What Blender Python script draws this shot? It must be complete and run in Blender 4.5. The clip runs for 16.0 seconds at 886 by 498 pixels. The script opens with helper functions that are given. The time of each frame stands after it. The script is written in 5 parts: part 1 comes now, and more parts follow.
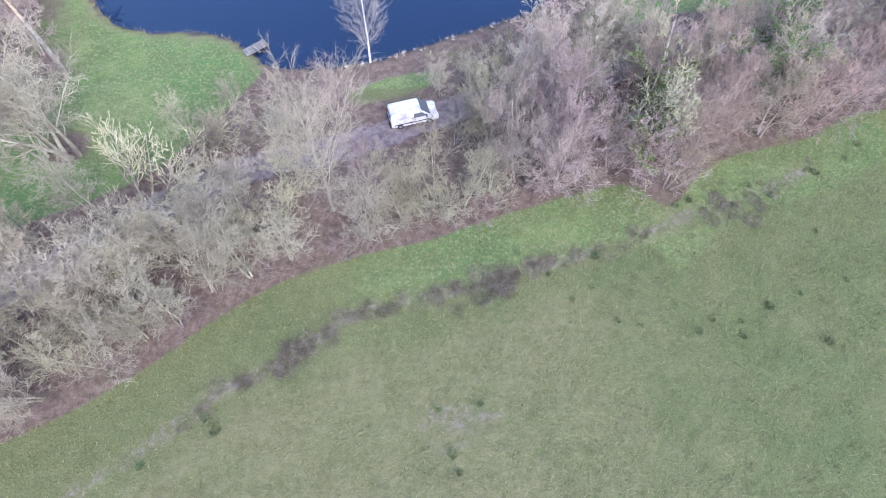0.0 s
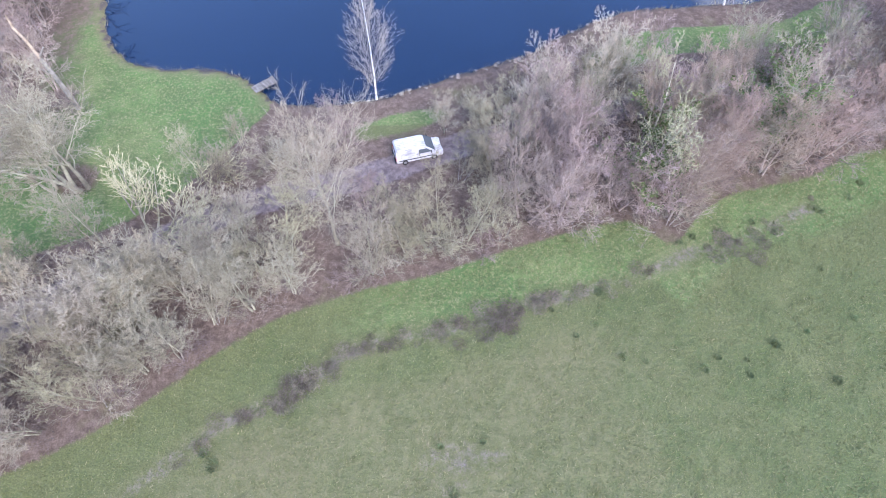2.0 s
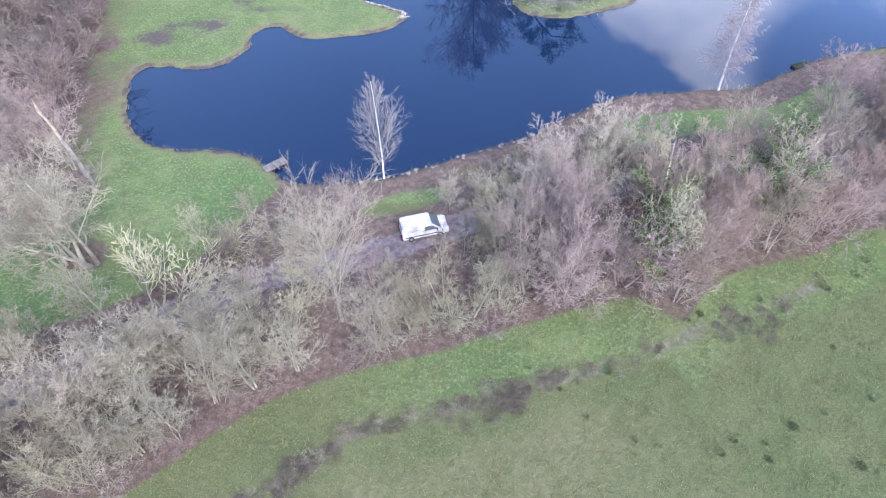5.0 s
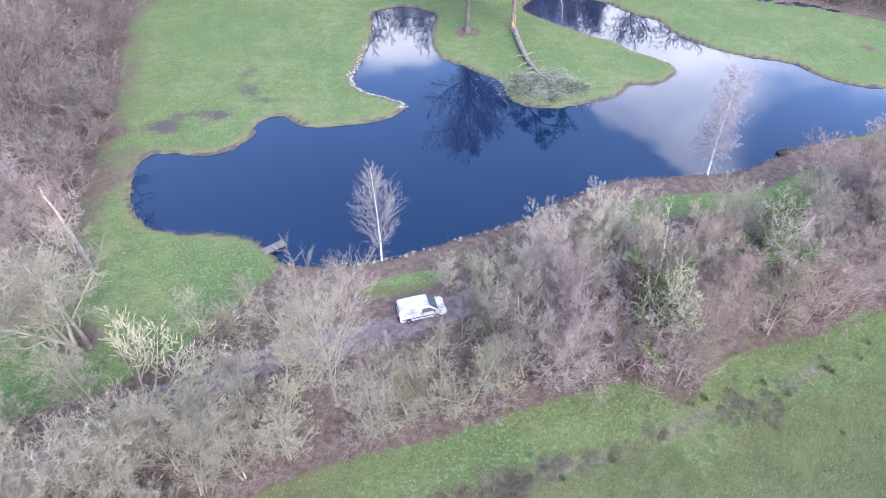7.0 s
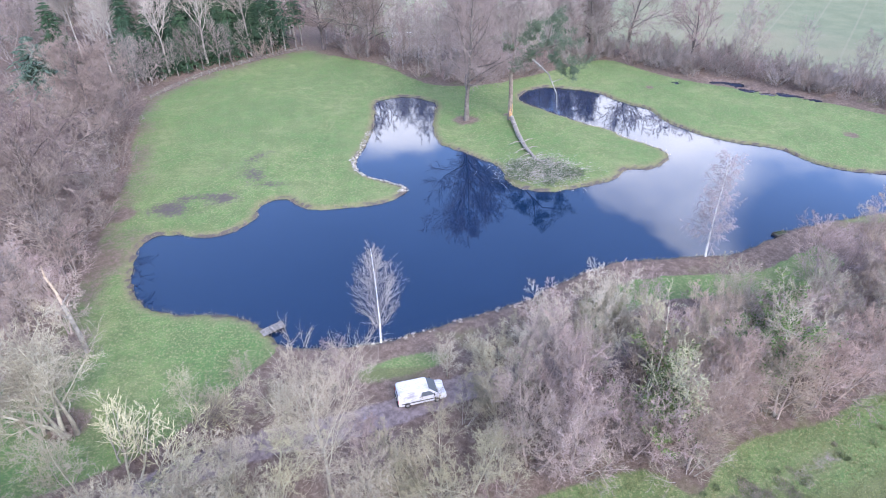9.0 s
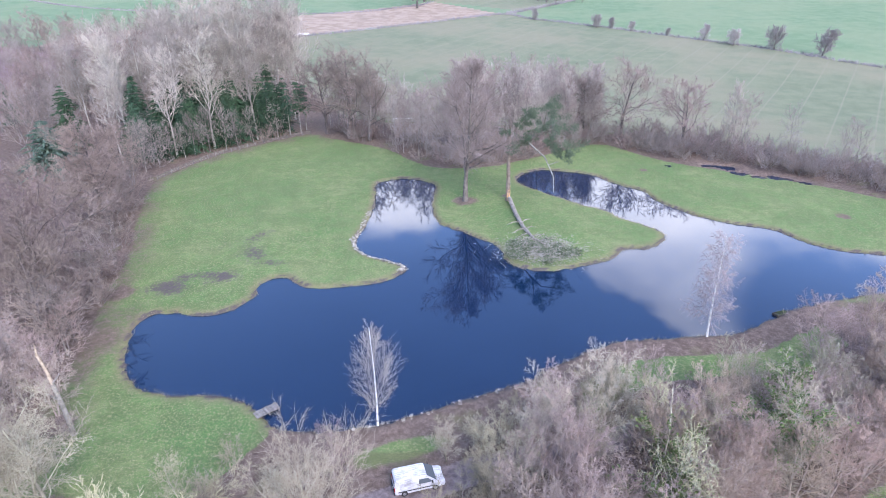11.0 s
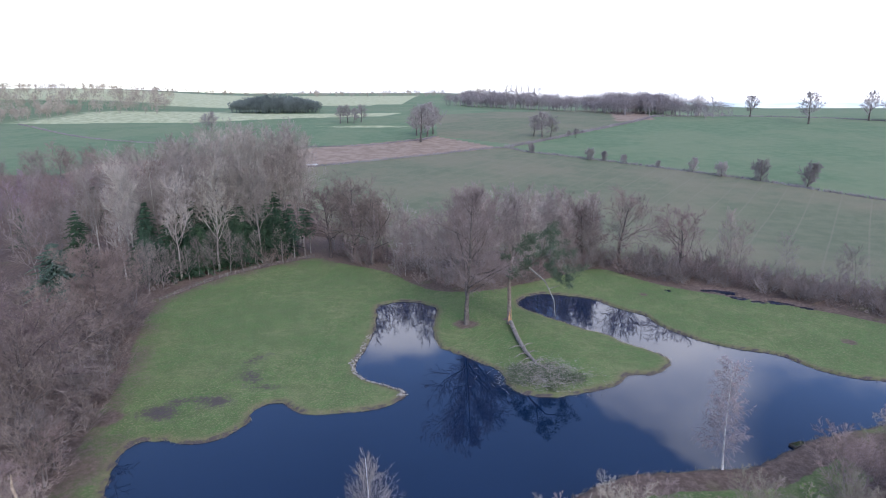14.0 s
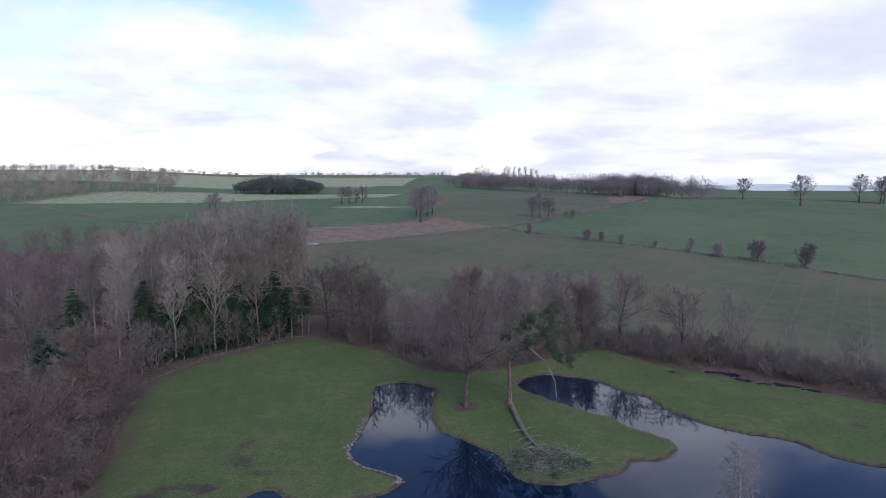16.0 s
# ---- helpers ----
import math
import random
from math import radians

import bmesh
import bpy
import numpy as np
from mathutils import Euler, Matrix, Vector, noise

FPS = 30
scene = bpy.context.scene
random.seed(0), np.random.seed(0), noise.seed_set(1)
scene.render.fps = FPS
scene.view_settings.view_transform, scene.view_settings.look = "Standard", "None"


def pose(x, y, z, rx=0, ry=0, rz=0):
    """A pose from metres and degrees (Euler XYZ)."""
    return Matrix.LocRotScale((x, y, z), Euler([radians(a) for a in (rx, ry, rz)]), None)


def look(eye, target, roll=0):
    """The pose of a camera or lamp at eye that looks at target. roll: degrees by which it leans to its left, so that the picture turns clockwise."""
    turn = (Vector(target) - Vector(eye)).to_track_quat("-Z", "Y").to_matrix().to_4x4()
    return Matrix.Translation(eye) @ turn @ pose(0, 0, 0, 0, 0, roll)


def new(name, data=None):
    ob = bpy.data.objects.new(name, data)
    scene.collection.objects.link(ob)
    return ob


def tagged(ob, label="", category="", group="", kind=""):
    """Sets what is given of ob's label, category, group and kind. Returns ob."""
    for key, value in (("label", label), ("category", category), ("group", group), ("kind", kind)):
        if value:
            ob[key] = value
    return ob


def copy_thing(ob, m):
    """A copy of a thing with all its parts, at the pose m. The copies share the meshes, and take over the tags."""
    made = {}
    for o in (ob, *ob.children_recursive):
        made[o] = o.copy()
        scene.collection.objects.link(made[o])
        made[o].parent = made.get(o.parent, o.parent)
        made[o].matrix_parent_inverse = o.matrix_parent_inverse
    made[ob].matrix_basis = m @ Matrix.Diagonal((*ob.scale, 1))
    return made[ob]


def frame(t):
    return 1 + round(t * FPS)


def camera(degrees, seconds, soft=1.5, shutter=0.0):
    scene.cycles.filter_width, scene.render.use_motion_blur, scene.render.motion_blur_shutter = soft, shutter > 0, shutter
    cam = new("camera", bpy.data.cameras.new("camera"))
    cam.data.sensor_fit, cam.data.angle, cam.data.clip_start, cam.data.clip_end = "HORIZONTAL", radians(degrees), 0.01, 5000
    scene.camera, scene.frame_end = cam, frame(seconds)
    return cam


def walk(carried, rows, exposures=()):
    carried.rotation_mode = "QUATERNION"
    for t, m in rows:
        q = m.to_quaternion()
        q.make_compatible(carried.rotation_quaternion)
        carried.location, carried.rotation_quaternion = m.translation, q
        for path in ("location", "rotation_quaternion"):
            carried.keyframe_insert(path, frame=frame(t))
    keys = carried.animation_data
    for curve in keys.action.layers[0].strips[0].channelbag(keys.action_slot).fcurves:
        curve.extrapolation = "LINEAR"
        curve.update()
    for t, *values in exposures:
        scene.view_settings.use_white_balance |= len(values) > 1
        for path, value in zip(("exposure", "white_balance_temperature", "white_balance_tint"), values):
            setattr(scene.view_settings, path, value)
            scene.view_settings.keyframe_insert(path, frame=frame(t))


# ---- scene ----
cam = camera(74.3, 16.0, soft=1.0)
EYE = Vector((0.0, 0.0, 45.0))


def aim(yaw, pitch, roll):
    """The hovering camera's pose: yaw to the left of +y, pitch up, roll, in degrees."""
    a, b = radians(yaw), radians(pitch)
    return look(EYE, EYE + Vector((-math.sin(a) * math.cos(b), math.cos(a) * math.cos(b), math.sin(b))), roll)


TILT = [
    (0, -0.40, -60.84, -0.59), (0.5, -0.23, -60.00, -0.72), (1, -0.29, -59.14, -0.70), (1.5, -0.24, -58.34, -0.64),
    (2, 0.20, -57.43, -0.61), (2.5, 0.68, -56.62, -0.90), (3, 0.97, -55.67, -1.06), (3.5, 1.09, -54.62, -1.08),
    (4, 1.23, -53.26, -1.23), (6.5, 0.44, -44.01, -0.84), (7, 0.39, -41.94, -0.81), (7.5, 0.35, -40.00, -0.82)]
TILT += [
    (8, 0.32, -37.92, -0.78), (8.5, 0.29, -36.04, -0.77), (9, 0.25, -34.00, -0.71), (11.5, 0.05, -24.27, -0.39),
    (12, 0.07, -22.21, -0.32), (12.5, 0.07, -20.31, -0.26), (13, 0.06, -18.26, -0.20), (13.5, 0.08, -16.32, -0.25),
    (14, 0.10, -14.25, -0.18), (14.5, 0.09, -12.32, -0.14), (15, 0.08, -10.27, -0.02), (15.5, 0.05, -8.38, 0.0), (16, 0.0, -6.50, 0.0)]
walk(cam, [(t, aim(a, b, c)) for t, a, b, c in TILT],
     exposures=[(t, e, 5980, 17) for t, e in ((0, 1.8), (9, 1.8), (11.5, 1.58), (12.5, 1.34), (13.5, 0.82), (14.5, 0.3), (15.2, -0.08), (15.6, -0.3), (16, -0.46))])

# ---- sky: a bright, broken cloud deck low down, deep blue overhead; the place itself lies in soft cloud shade ----
SUN_UP, SUN_ROUND = radians(40), radians(155)
sky = bpy.data.worlds.new("sky")
scene.world = sky
sky.use_nodes = True
nt = sky.node_tree
nt.nodes.clear()


def wnode(kind, **settings):
    n = nt.nodes.new(kind)
    for key, value in settings.items():
        n.inputs[key].default_value = value
    return n


def wmath(op, a, b=0.0, c=0.0, clamp=False):
    n = nt.nodes.new("ShaderNodeMath")
    n.operation, n.use_clamp = op, clamp
    for i, v in enumerate((a, b, c)):
        if isinstance(v, (int, float)):
            n.inputs[i].default_value = v
        else:
            nt.links.new(v, n.inputs[i])
    return n.outputs[0]


def wrange(v, lo, hi, a=0.0, b=1.0):
    n = nt.nodes.new("ShaderNodeMapRange")
    n.interpolation_type = "SMOOTHSTEP"
    nt.links.new(v, n.inputs[0])
    for i, k in enumerate((lo, hi, a, b)):
        n.inputs[i + 1].default_value = k
    return n.outputs[0]


air = nt.nodes.new("ShaderNodeTexSky")
air.sky_type, air.sun_disc, air.sun_elevation, air.sun_rotation = "NISHITA", False, SUN_UP, SUN_ROUND
air.dust_density = 0.6
coord = nt.nodes.new("ShaderNodeTexCoord")
split = nt.nodes.new("ShaderNodeSeparateXYZ")
nt.links.new(coord.outputs["Generated"], split.inputs[0])
DX, DY, DZ = split.outputs
# a flat cloud layer: the way is carried out to one height above the ground
lift = wmath("MAXIMUM", wmath("ADD", DZ, 0.16), 0.08)
deck = nt.nodes.new("ShaderNodeCombineXYZ")
nt.links.new(wmath("DIVIDE", DX, lift), deck.inputs[0])
nt.links.new(wmath("DIVIDE", DY, lift), deck.inputs[1])
puffs = wnode("ShaderNodeTexNoise", Scale=1.0, Detail=7.0, Roughness=0.48, Distortion=0.25)
shades = wnode("ShaderNodeTexNoise", Scale=1.5, Detail=6.0, Roughness=0.55)
for n in (puffs, shades):
    nt.links.new(deck.outputs[0], n.inputs["Vector"])
# cover thins out towards the zenith; one bank of cloud stands higher in the north-east
ruffle = wmath("MULTIPLY", wmath("SUBTRACT", shades.outputs["Fac"], 0.5), 0.22)
high_edge = wmath("ADD", DZ, ruffle)
tilted = wmath("SUBTRACT", high_edge, wmath("MULTIPLY", DX, 0.344))
bank = wmath("MULTIPLY", wmath("MULTIPLY", wrange(DX, 0.12, 0.26), wrange(tilted, 0.435, 0.365)), wmath("SUBTRACT", 1.0, wmath("MULTIPLY", wrange(DX, 0.42, 0.54), wmath("MULTIPLY", wrange(DX, 0.66, 0.57), wrange(high_edge, 0.35, 0.45, 0.0, 0.65)))))
cover = wmath("ADD", wrange(DZ, 0.18, 0.52, 0.58, 0.08), wmath("MULTIPLY", bank, 0.46))
wisp = wmath("MULTIPLY", wmath("MULTIPLY", wrange(DX, -0.26, -0.10), wrange(DX, 0.08, -0.04)), wrange(high_edge, 0.48, 0.38, 0.0, 0.36))
cover = wmath("ADD", cover, wisp)
mask = wrange(wmath("ADD", puffs.outputs["Fac"], cover), 0.92, 1.17)
grey = wrange(shades.outputs["Fac"], 0.30, 0.62, 1.0, 0.0)
tone = nt.nodes.new("ShaderNodeMix")
tone.data_type = "RGBA"
tone.inputs["A"].default_value, tone.inputs["B"].default_value = (1.42, 1.43, 1.45, 1), (1.08, 1.12, 1.19, 1)
nt.links.new(grey, tone.inputs["Factor"])
blue = nt.nodes.new("ShaderNodeMix")
blue.data_type, blue.blend_type = "RGBA", "MULTIPLY"
blue.inputs["Factor"].default_value, blue.inputs["B"].default_value = 1.0, (0.13, 0.13, 0.14, 1)
low = nt.nodes.new("ShaderNodeVectorMath")
low.operation = "SCALE"
nt.links.new(air.outputs[0], low.inputs[0])
nt.links.new(wrange(DZ, 0.2, 0.5, 2.4, 1.45), low.inputs["Scale"])
nt.links.new(low.outputs[0], blue.inputs["A"])
both = nt.nodes.new("ShaderNodeMix")
both.data_type = "RGBA"
nt.links.new(mask, both.inputs["Factor"])
nt.links.new(blue.outputs["Result"], both.inputs["A"])
high = nt.nodes.new("ShaderNodeVectorMath")
high.operation = "SCALE"
nt.links.new(tone.outputs["Result"], high.inputs[0])
nt.links.new(wrange(DZ, 0.26, 0.45, 1.0, 1.25), high.inputs["Scale"])
nt.links.new(high.outputs[0], both.inputs["B"])
back, wout = nt.nodes.new("ShaderNodeBackground"), nt.nodes.new("ShaderNodeOutputWorld")
nt.links.new(both.outputs["Result"], back.inputs[0])
nt.links.new(back.outputs[0], wout.inputs[0])

lamp = bpy.data.lights.new("sun", "SUN")
lamp.energy, lamp.angle, lamp.color = 1.55, radians(30), (1.0, 0.96, 0.9)
sun = new("sun", lamp)
sun.matrix_world = look((45, -85, 105), (0, 20, 0))


# ---- materials ----
def material(name, rough=0.9, metal=0.0, spec=0.3):
    m = bpy.data.materials.new(name)
    m.use_nodes = True
    b = m.node_tree.nodes["Principled BSDF"]
    b.inputs["Roughness"].default_value, b.inputs["Metallic"].default_value = rough, metal
    b.inputs["Specular IOR Level"].default_value = spec
    return m, m.node_tree, b


def add(tree, kind, **settings):
    n = tree.nodes.new(kind)
    for key, value in settings.items():
        n.inputs[key.replace("_", " ")].default_value = value
    return n


def mixed(tree, fac, a, b, blend="MIX"):
    n = tree.nodes.new("ShaderNodeMix")
    n.data_type, n.blend_type = "RGBA", blend
    for v, key in ((fac, "Factor"), (a, "A"), (b, "B")):
        s = n.inputs[key]
        if isinstance(v, (int, float)):
            s.default_value = v
        elif isinstance(v, tuple):
            s.default_value = (*v, 1)
        else:
            tree.links.new(v, s)
    return n.outputs["Result"]


def calc(tree, op, a, b=0.0, clamp=False):
    n = tree.nodes.new("ShaderNodeMath")
    n.operation, n.use_clamp = op, clamp
    for i, v in enumerate((a, b)):
        if isinstance(v, (int, float)):
            n.inputs[i].default_value = v
        else:
            tree.links.new(v, n.inputs[i])
    return n.outputs[0]


def span(tree, v, lo, hi, a=0.0, b=1.0):
    n = tree.nodes.new("ShaderNodeMapRange")
    n.interpolation_type = "SMOOTHSTEP"
    tree.links.new(v, n.inputs[0])
    for i, k in enumerate((lo, hi, a, b)):
        n.inputs[i + 1].default_value = k
    return n.outputs[0]


def grain(tree, scale, detail=5.0, rough=0.6, where=None, distortion=0.0):
    n = add(tree, "ShaderNodeTexNoise", Scale=scale, Detail=detail, Roughness=rough, Distortion=distortion)
    if where is None:
        where = tree.nodes.new("ShaderNodeNewGeometry").outputs["Position"]
    tree.links.new(where, n.inputs["Vector"])
    return n.outputs["Fac"]


def relief(tree, bsdf, height, strength=0.4, distance=0.05):
    n = add(tree, "ShaderNodeBump", Strength=strength, Distance=distance)
    tree.links.new(height, n.inputs["Height"])
    tree.links.new(n.outputs[0], bsdf.inputs["Normal"])


def two_tone(name, dark, light, scale=2.0, rough=0.9, vary=0.25, bump=0.3, metal=0.0, spec=0.3, fine=18.0):
    """A surface that wanders between two colours at two scales, each object a little apart from the next."""
    m, t, b = material(name, rough, metal, spec)
    big, small = grain(t, scale), grain(t, scale * fine, 4.0, 0.65)
    f = span(t, calc(t, "ADD", calc(t, "MULTIPLY", big, 0.6), calc(t, "MULTIPLY", small, 0.4)), 0.36, 0.64)
    c = mixed(t, f, dark, light)
    if vary:
        who = t.nodes.new("ShaderNodeObjectInfo").outputs["Random"]
        k = t.nodes.new("ShaderNodeHueSaturation")
        t.links.new(c, k.inputs["Color"])
        t.links.new(span(t, who, 0, 1, 1 - vary, 1 + vary), k.inputs["Value"])
        t.links.new(span(t, calc(t, "FRACT", calc(t, "MULTIPLY", who, 7.3)), 0, 1, 0.5 - vary * 0.07, 0.5 + vary * 0.07), k.inputs["Hue"])
        c = k.outputs[0]
    t.links.new(c, b.inputs["Base Color"])
    if bump:
        relief(t, b, small, bump, 0.02)
    return m


BARK_GREY = two_tone("grey_bark", (0.1, 0.088, 0.078), (0.24, 0.215, 0.195), 1.6)
BARK_DARK = two_tone("dark_bark", (0.055, 0.047, 0.042), (0.15, 0.125, 0.112), 1.6)
BARK_PALE = two_tone("pale_bark", (0.2, 0.186, 0.16), (0.4, 0.375, 0.33), 1.2)
BARK_FALLEN = two_tone("weathered_bark", (0.13, 0.112, 0.094), (0.29, 0.258, 0.222), 1.6, vary=0)
BARK_LICHEN = two_tone("lichened_bark", (0.162, 0.148, 0.109), (0.314, 0.294, 0.219), 1.2, vary=0.2)
BARK_MAUVE = two_tone("mauve_bark", (0.175, 0.139, 0.116), (0.339, 0.277, 0.236), 1.2, vary=0.2)
BARK_PINE = two_tone("pine_bark", (0.085, 0.0638, 0.0527), (0.187, 0.149, 0.128), 1.4)
TWIG_MAUVE = two_tone("mauve_twigs", (0.186, 0.14, 0.121), (0.329, 0.258, 0.225), 0.5, vary=0.22, bump=0)
TWIG_PALE = two_tone("pale_twigs", (0.191, 0.167, 0.121), (0.321, 0.284, 0.212), 0.5, vary=0.16, bump=0)
TWIG_STRAW = two_tone("straw_twigs", (0.241, 0.23, 0.133), (0.403, 0.383, 0.24), 0.5, vary=0.16, bump=0)
TWIG_OLIVE = two_tone("olive_twigs", (0.176, 0.154, 0.102), (0.303, 0.27, 0.181), 0.5, vary=0.2, bump=0)
TWIG_ROSY = two_tone("rosy_twigs", (0.19, 0.138, 0.108), (0.323, 0.246, 0.195), 0.5, vary=0.2, bump=0)
TWIG_BROWN = two_tone("brown_twigs", (0.125, 0.094, 0.084), (0.245, 0.19, 0.168), 0.5, vary=0.25, bump=0)
TWIG_GREY = two_tone("grey_twigs", (0.171, 0.152, 0.11), (0.294, 0.266, 0.196), 0.5, vary=0.2, bump=0)
TWIG_DUN = two_tone("dun_twigs", (0.18, 0.152, 0.136), (0.32, 0.275, 0.248), 0.3, vary=0.22, bump=0)
TWIG_RED = two_tone("reddish_twigs", (0.2, 0.15, 0.138), (0.345, 0.27, 0.25), 0.5, vary=0.22, bump=0)
TWIG_FAR = two_tone("dusky_twigs", (0.18, 0.16, 0.155), (0.3, 0.27, 0.262), 0.05, vary=0.22, bump=0)
TWIG_RIDGE = two_tone("smoky_twigs", (0.16, 0.142, 0.145), (0.27, 0.243, 0.245), 0.05, vary=0, bump=0)
TWIG_PURPLE = two_tone("purple_twigs", (0.16, 0.115, 0.135), (0.28, 0.21, 0.24), 0.3, vary=0.2, bump=0)
TWIG_POPLAR = two_tone("poplar_twigs", (0.212, 0.185, 0.157), (0.377, 0.335, 0.288), 0.3, vary=0.2, bump=0)
TWIG_CREAM = two_tone("cream_twigs", (0.29, 0.25, 0.185), (0.45, 0.4, 0.305), 0.5, vary=0.15, bump=0)
TWIG_ASH = two_tone("ash_twigs", (0.199, 0.169, 0.125), (0.332, 0.285, 0.216), 0.5, vary=0, bump=0)
TWIG_WEEP = two_tone("weeping_twigs", (0.2, 0.163, 0.16), (0.33, 0.276, 0.272), 0.5, vary=0, bump=0)
# brightened twigs: sunshine on the plateau woods put into their colour
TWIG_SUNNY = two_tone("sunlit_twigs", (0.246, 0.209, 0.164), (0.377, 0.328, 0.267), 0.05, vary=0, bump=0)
TWIG_LAWN = two_tone("lawn_tree_twigs", (0.14, 0.11, 0.1), (0.25, 0.203, 0.185), 0.4, vary=0, bump=0)
TWIG_WOOD = two_tone("wood_twigs", (0.15, 0.127, 0.114), (0.27, 0.232, 0.21), 0.3, vary=0.22, bump=0)
TWIG_BIRCH = two_tone("birch_twigs", (0.19, 0.163, 0.143), (0.323, 0.283, 0.248), 0.5, vary=0, bump=0)
# needles paled and blued: distance haze put into the copse's colour
NEEDLE_HAZE = two_tone("hazed_needles", (0.07, 0.09, 0.082), (0.145, 0.17, 0.158), 0.1, vary=0, bump=0)
NEEDLE_DARK = two_tone("dark_needles", (0.018, 0.04, 0.022), (0.05, 0.095, 0.05), 0.6, vary=0.25, bump=0)
NEEDLE_BLUE = two_tone("bluish_needles", (0.05, 0.085, 0.06), (0.12, 0.17, 0.125), 0.6, vary=0.2, bump=0)
IVY = two_tone("ivy_leaves", (0.045, 0.07, 0.02), (0.13, 0.17, 0.05), 0.8, vary=0.2, bump=0, rough=0.6)
RUSH = two_tone("rush_blades", (0.08, 0.12, 0.05), (0.155, 0.19, 0.09), 3.0, vary=0.3, bump=0)
REED = two_tone("dead_reed", (0.34, 0.29, 0.24), (0.58, 0.52, 0.45), 2.0, vary=0.2, bump=0)
BRAMBLE = two_tone("bramble_canes", (0.092, 0.076, 0.058), (0.205, 0.172, 0.13), 1.5, vary=0.3, bump=0)
WOOD_OLD = two_tone("weathered_wood", (0.16, 0.14, 0.12), (0.34, 0.31, 0.27), 3.0)
WOOD_RAW = two_tone("split_heartwood", (0.42, 0.2, 0.08), (0.68, 0.42, 0.2), 5.0, vary=0)

# ---- the plan ----
def smooth(a, b, v):
    t = np.clip((np.asarray(v, float) - a) / (b - a), 0.0, 1.0)
    return t * t * (3 - 2 * t)


def rise(x, y):
    """The hillside north of the water: a long slope, then a plateau to the west and a vale with far hills to the east."""
    x, y = np.asarray(x, float), np.asarray(y, float)
    west = np.interp(y, [-5000, 185, 215, 560, 640, 1200, 2200, 5000], [0, 0, 1.2, 28.5, 32.0, 50.0, 72.0, 95.0])
    east = np.interp(y, [-5000, 185, 215, 545, 590, 700, 1000, 2600, 3600, 5000], [0, 0, 1.2, 27.5, 28.5, 20.0, 4.0, 2.0, 2.0, 2.0])
    k = smooth(0.34, 0.46, x / np.maximum(y, 60.0))
    west = np.where(y > 640, 32 + (west - 32) * (1 - 0.85 * smooth(-0.02, 0.26, x / np.maximum(y, 60.0))), west)
    west = west + 20 * smooth(-0.3, -0.62, x / np.maximum(y, 60.0)) * smooth(560, 1000, y)
    return west * (1 - k) + east * k


# the shore, clockwise from the landing stage: west end, north bay, long spit, east arm, near bank
WEST_END = [(-20.5, 49.9), (-23.4, 52.1), (-27.4, 53.2), (-30.7, 53.0), (-35.5, 54.1), (-38.2, 56.3), (-40.4, 59.8), (-41.7, 63.5), (-42.7, 67.6),
            (-41.9, 70.5), (-38.9, 71.2), (-34.5, 70.3), (-30.9, 71.8), (-28.5, 74.9), (-29.0, 78.6), (-27.4, 80.9), (-24.8, 81.4), (-22.1, 78.8),
            (-18.8, 77.9), (-14.6, 78.5), (-10.3, 79.3), (-7.4, 81.8), (-6.3, 84.2)]
NORTH_BAY = [(-9.0, 86.2), (-13.0, 88.4), (-15.3, 91.6), (-15.9, 95.0), (-15.2, 99.8), (-14.5, 107.7), (-14.5, 116.7), (-15.4, 123.4), (-13.2, 126.5),
             (-8.9, 127.8), (-4.4, 126.2), (-1.6, 122.6), (-2.0, 111.7), (-1.2, 103.8), (1.5, 100.1), (6.4, 95.6), (10.1, 91.0), (10.6, 86.8),
             (13.1, 83.8), (18.0, 83.1)]
SPIT = [(22.4, 84.6), (27.0, 86.4), (31.3, 90.5), (35.3, 90.9), (38.9, 93.7), (39.7, 97.2), (37.2, 101.0), (34.2, 103.7), (32.4, 107.3), (28.6, 110.3),
        (25.8, 113.3), (20.9, 118.9), (17.2, 123.4), (16.7, 127.0), (19.4, 131.4), (23.6, 133.3), (29.2, 131.9), (35.1, 129.0), (38.7, 123.4),
        (43.3, 118.2)]
EAST_ARM = [(44.5, 112.5), (48.5, 106.0), (54.1, 101.3), (60.2, 98.6), (63.1, 94.2), (66.8, 90.1), (73.8, 87.8), (84.0, 86.0), (94.0, 86.5), (97.0, 80.0),
            (88.0, 76.0), (72.0, 75.5), (60.0, 73.5)]
NEAR_BANK = [(51.2, 71.0), (47.1, 69.1), (41.8, 66.1), (38.8, 64.5), (34.9, 64.2), (29.5, 63.6), (23.3, 63.1), (20.1, 61.9), (15.1, 58.9), (10.4, 55.6),
             (7.5, 54.0), (4.7, 53.0), (0.7, 51.1), (-3.2, 49.5), (-6.9, 48.1), (-10.5, 47.2), (-14.2, 47.1), (-18.1, 47.6), (-19.7, 49.0)]
FLOOD = [(54.1, 135.2, 1.3, 0.9), (67.4, 133.6, 3.2, 1.8), (68.6, 129.4, 2.8, 1.3), (72.0, 126.6, 2.2, 1.2), (76.2, 125.8, 3.4, 1.5), (80.0, 122.6, 2.4, 1.1), (63.4, 135.0, 1.8, 0.9)]


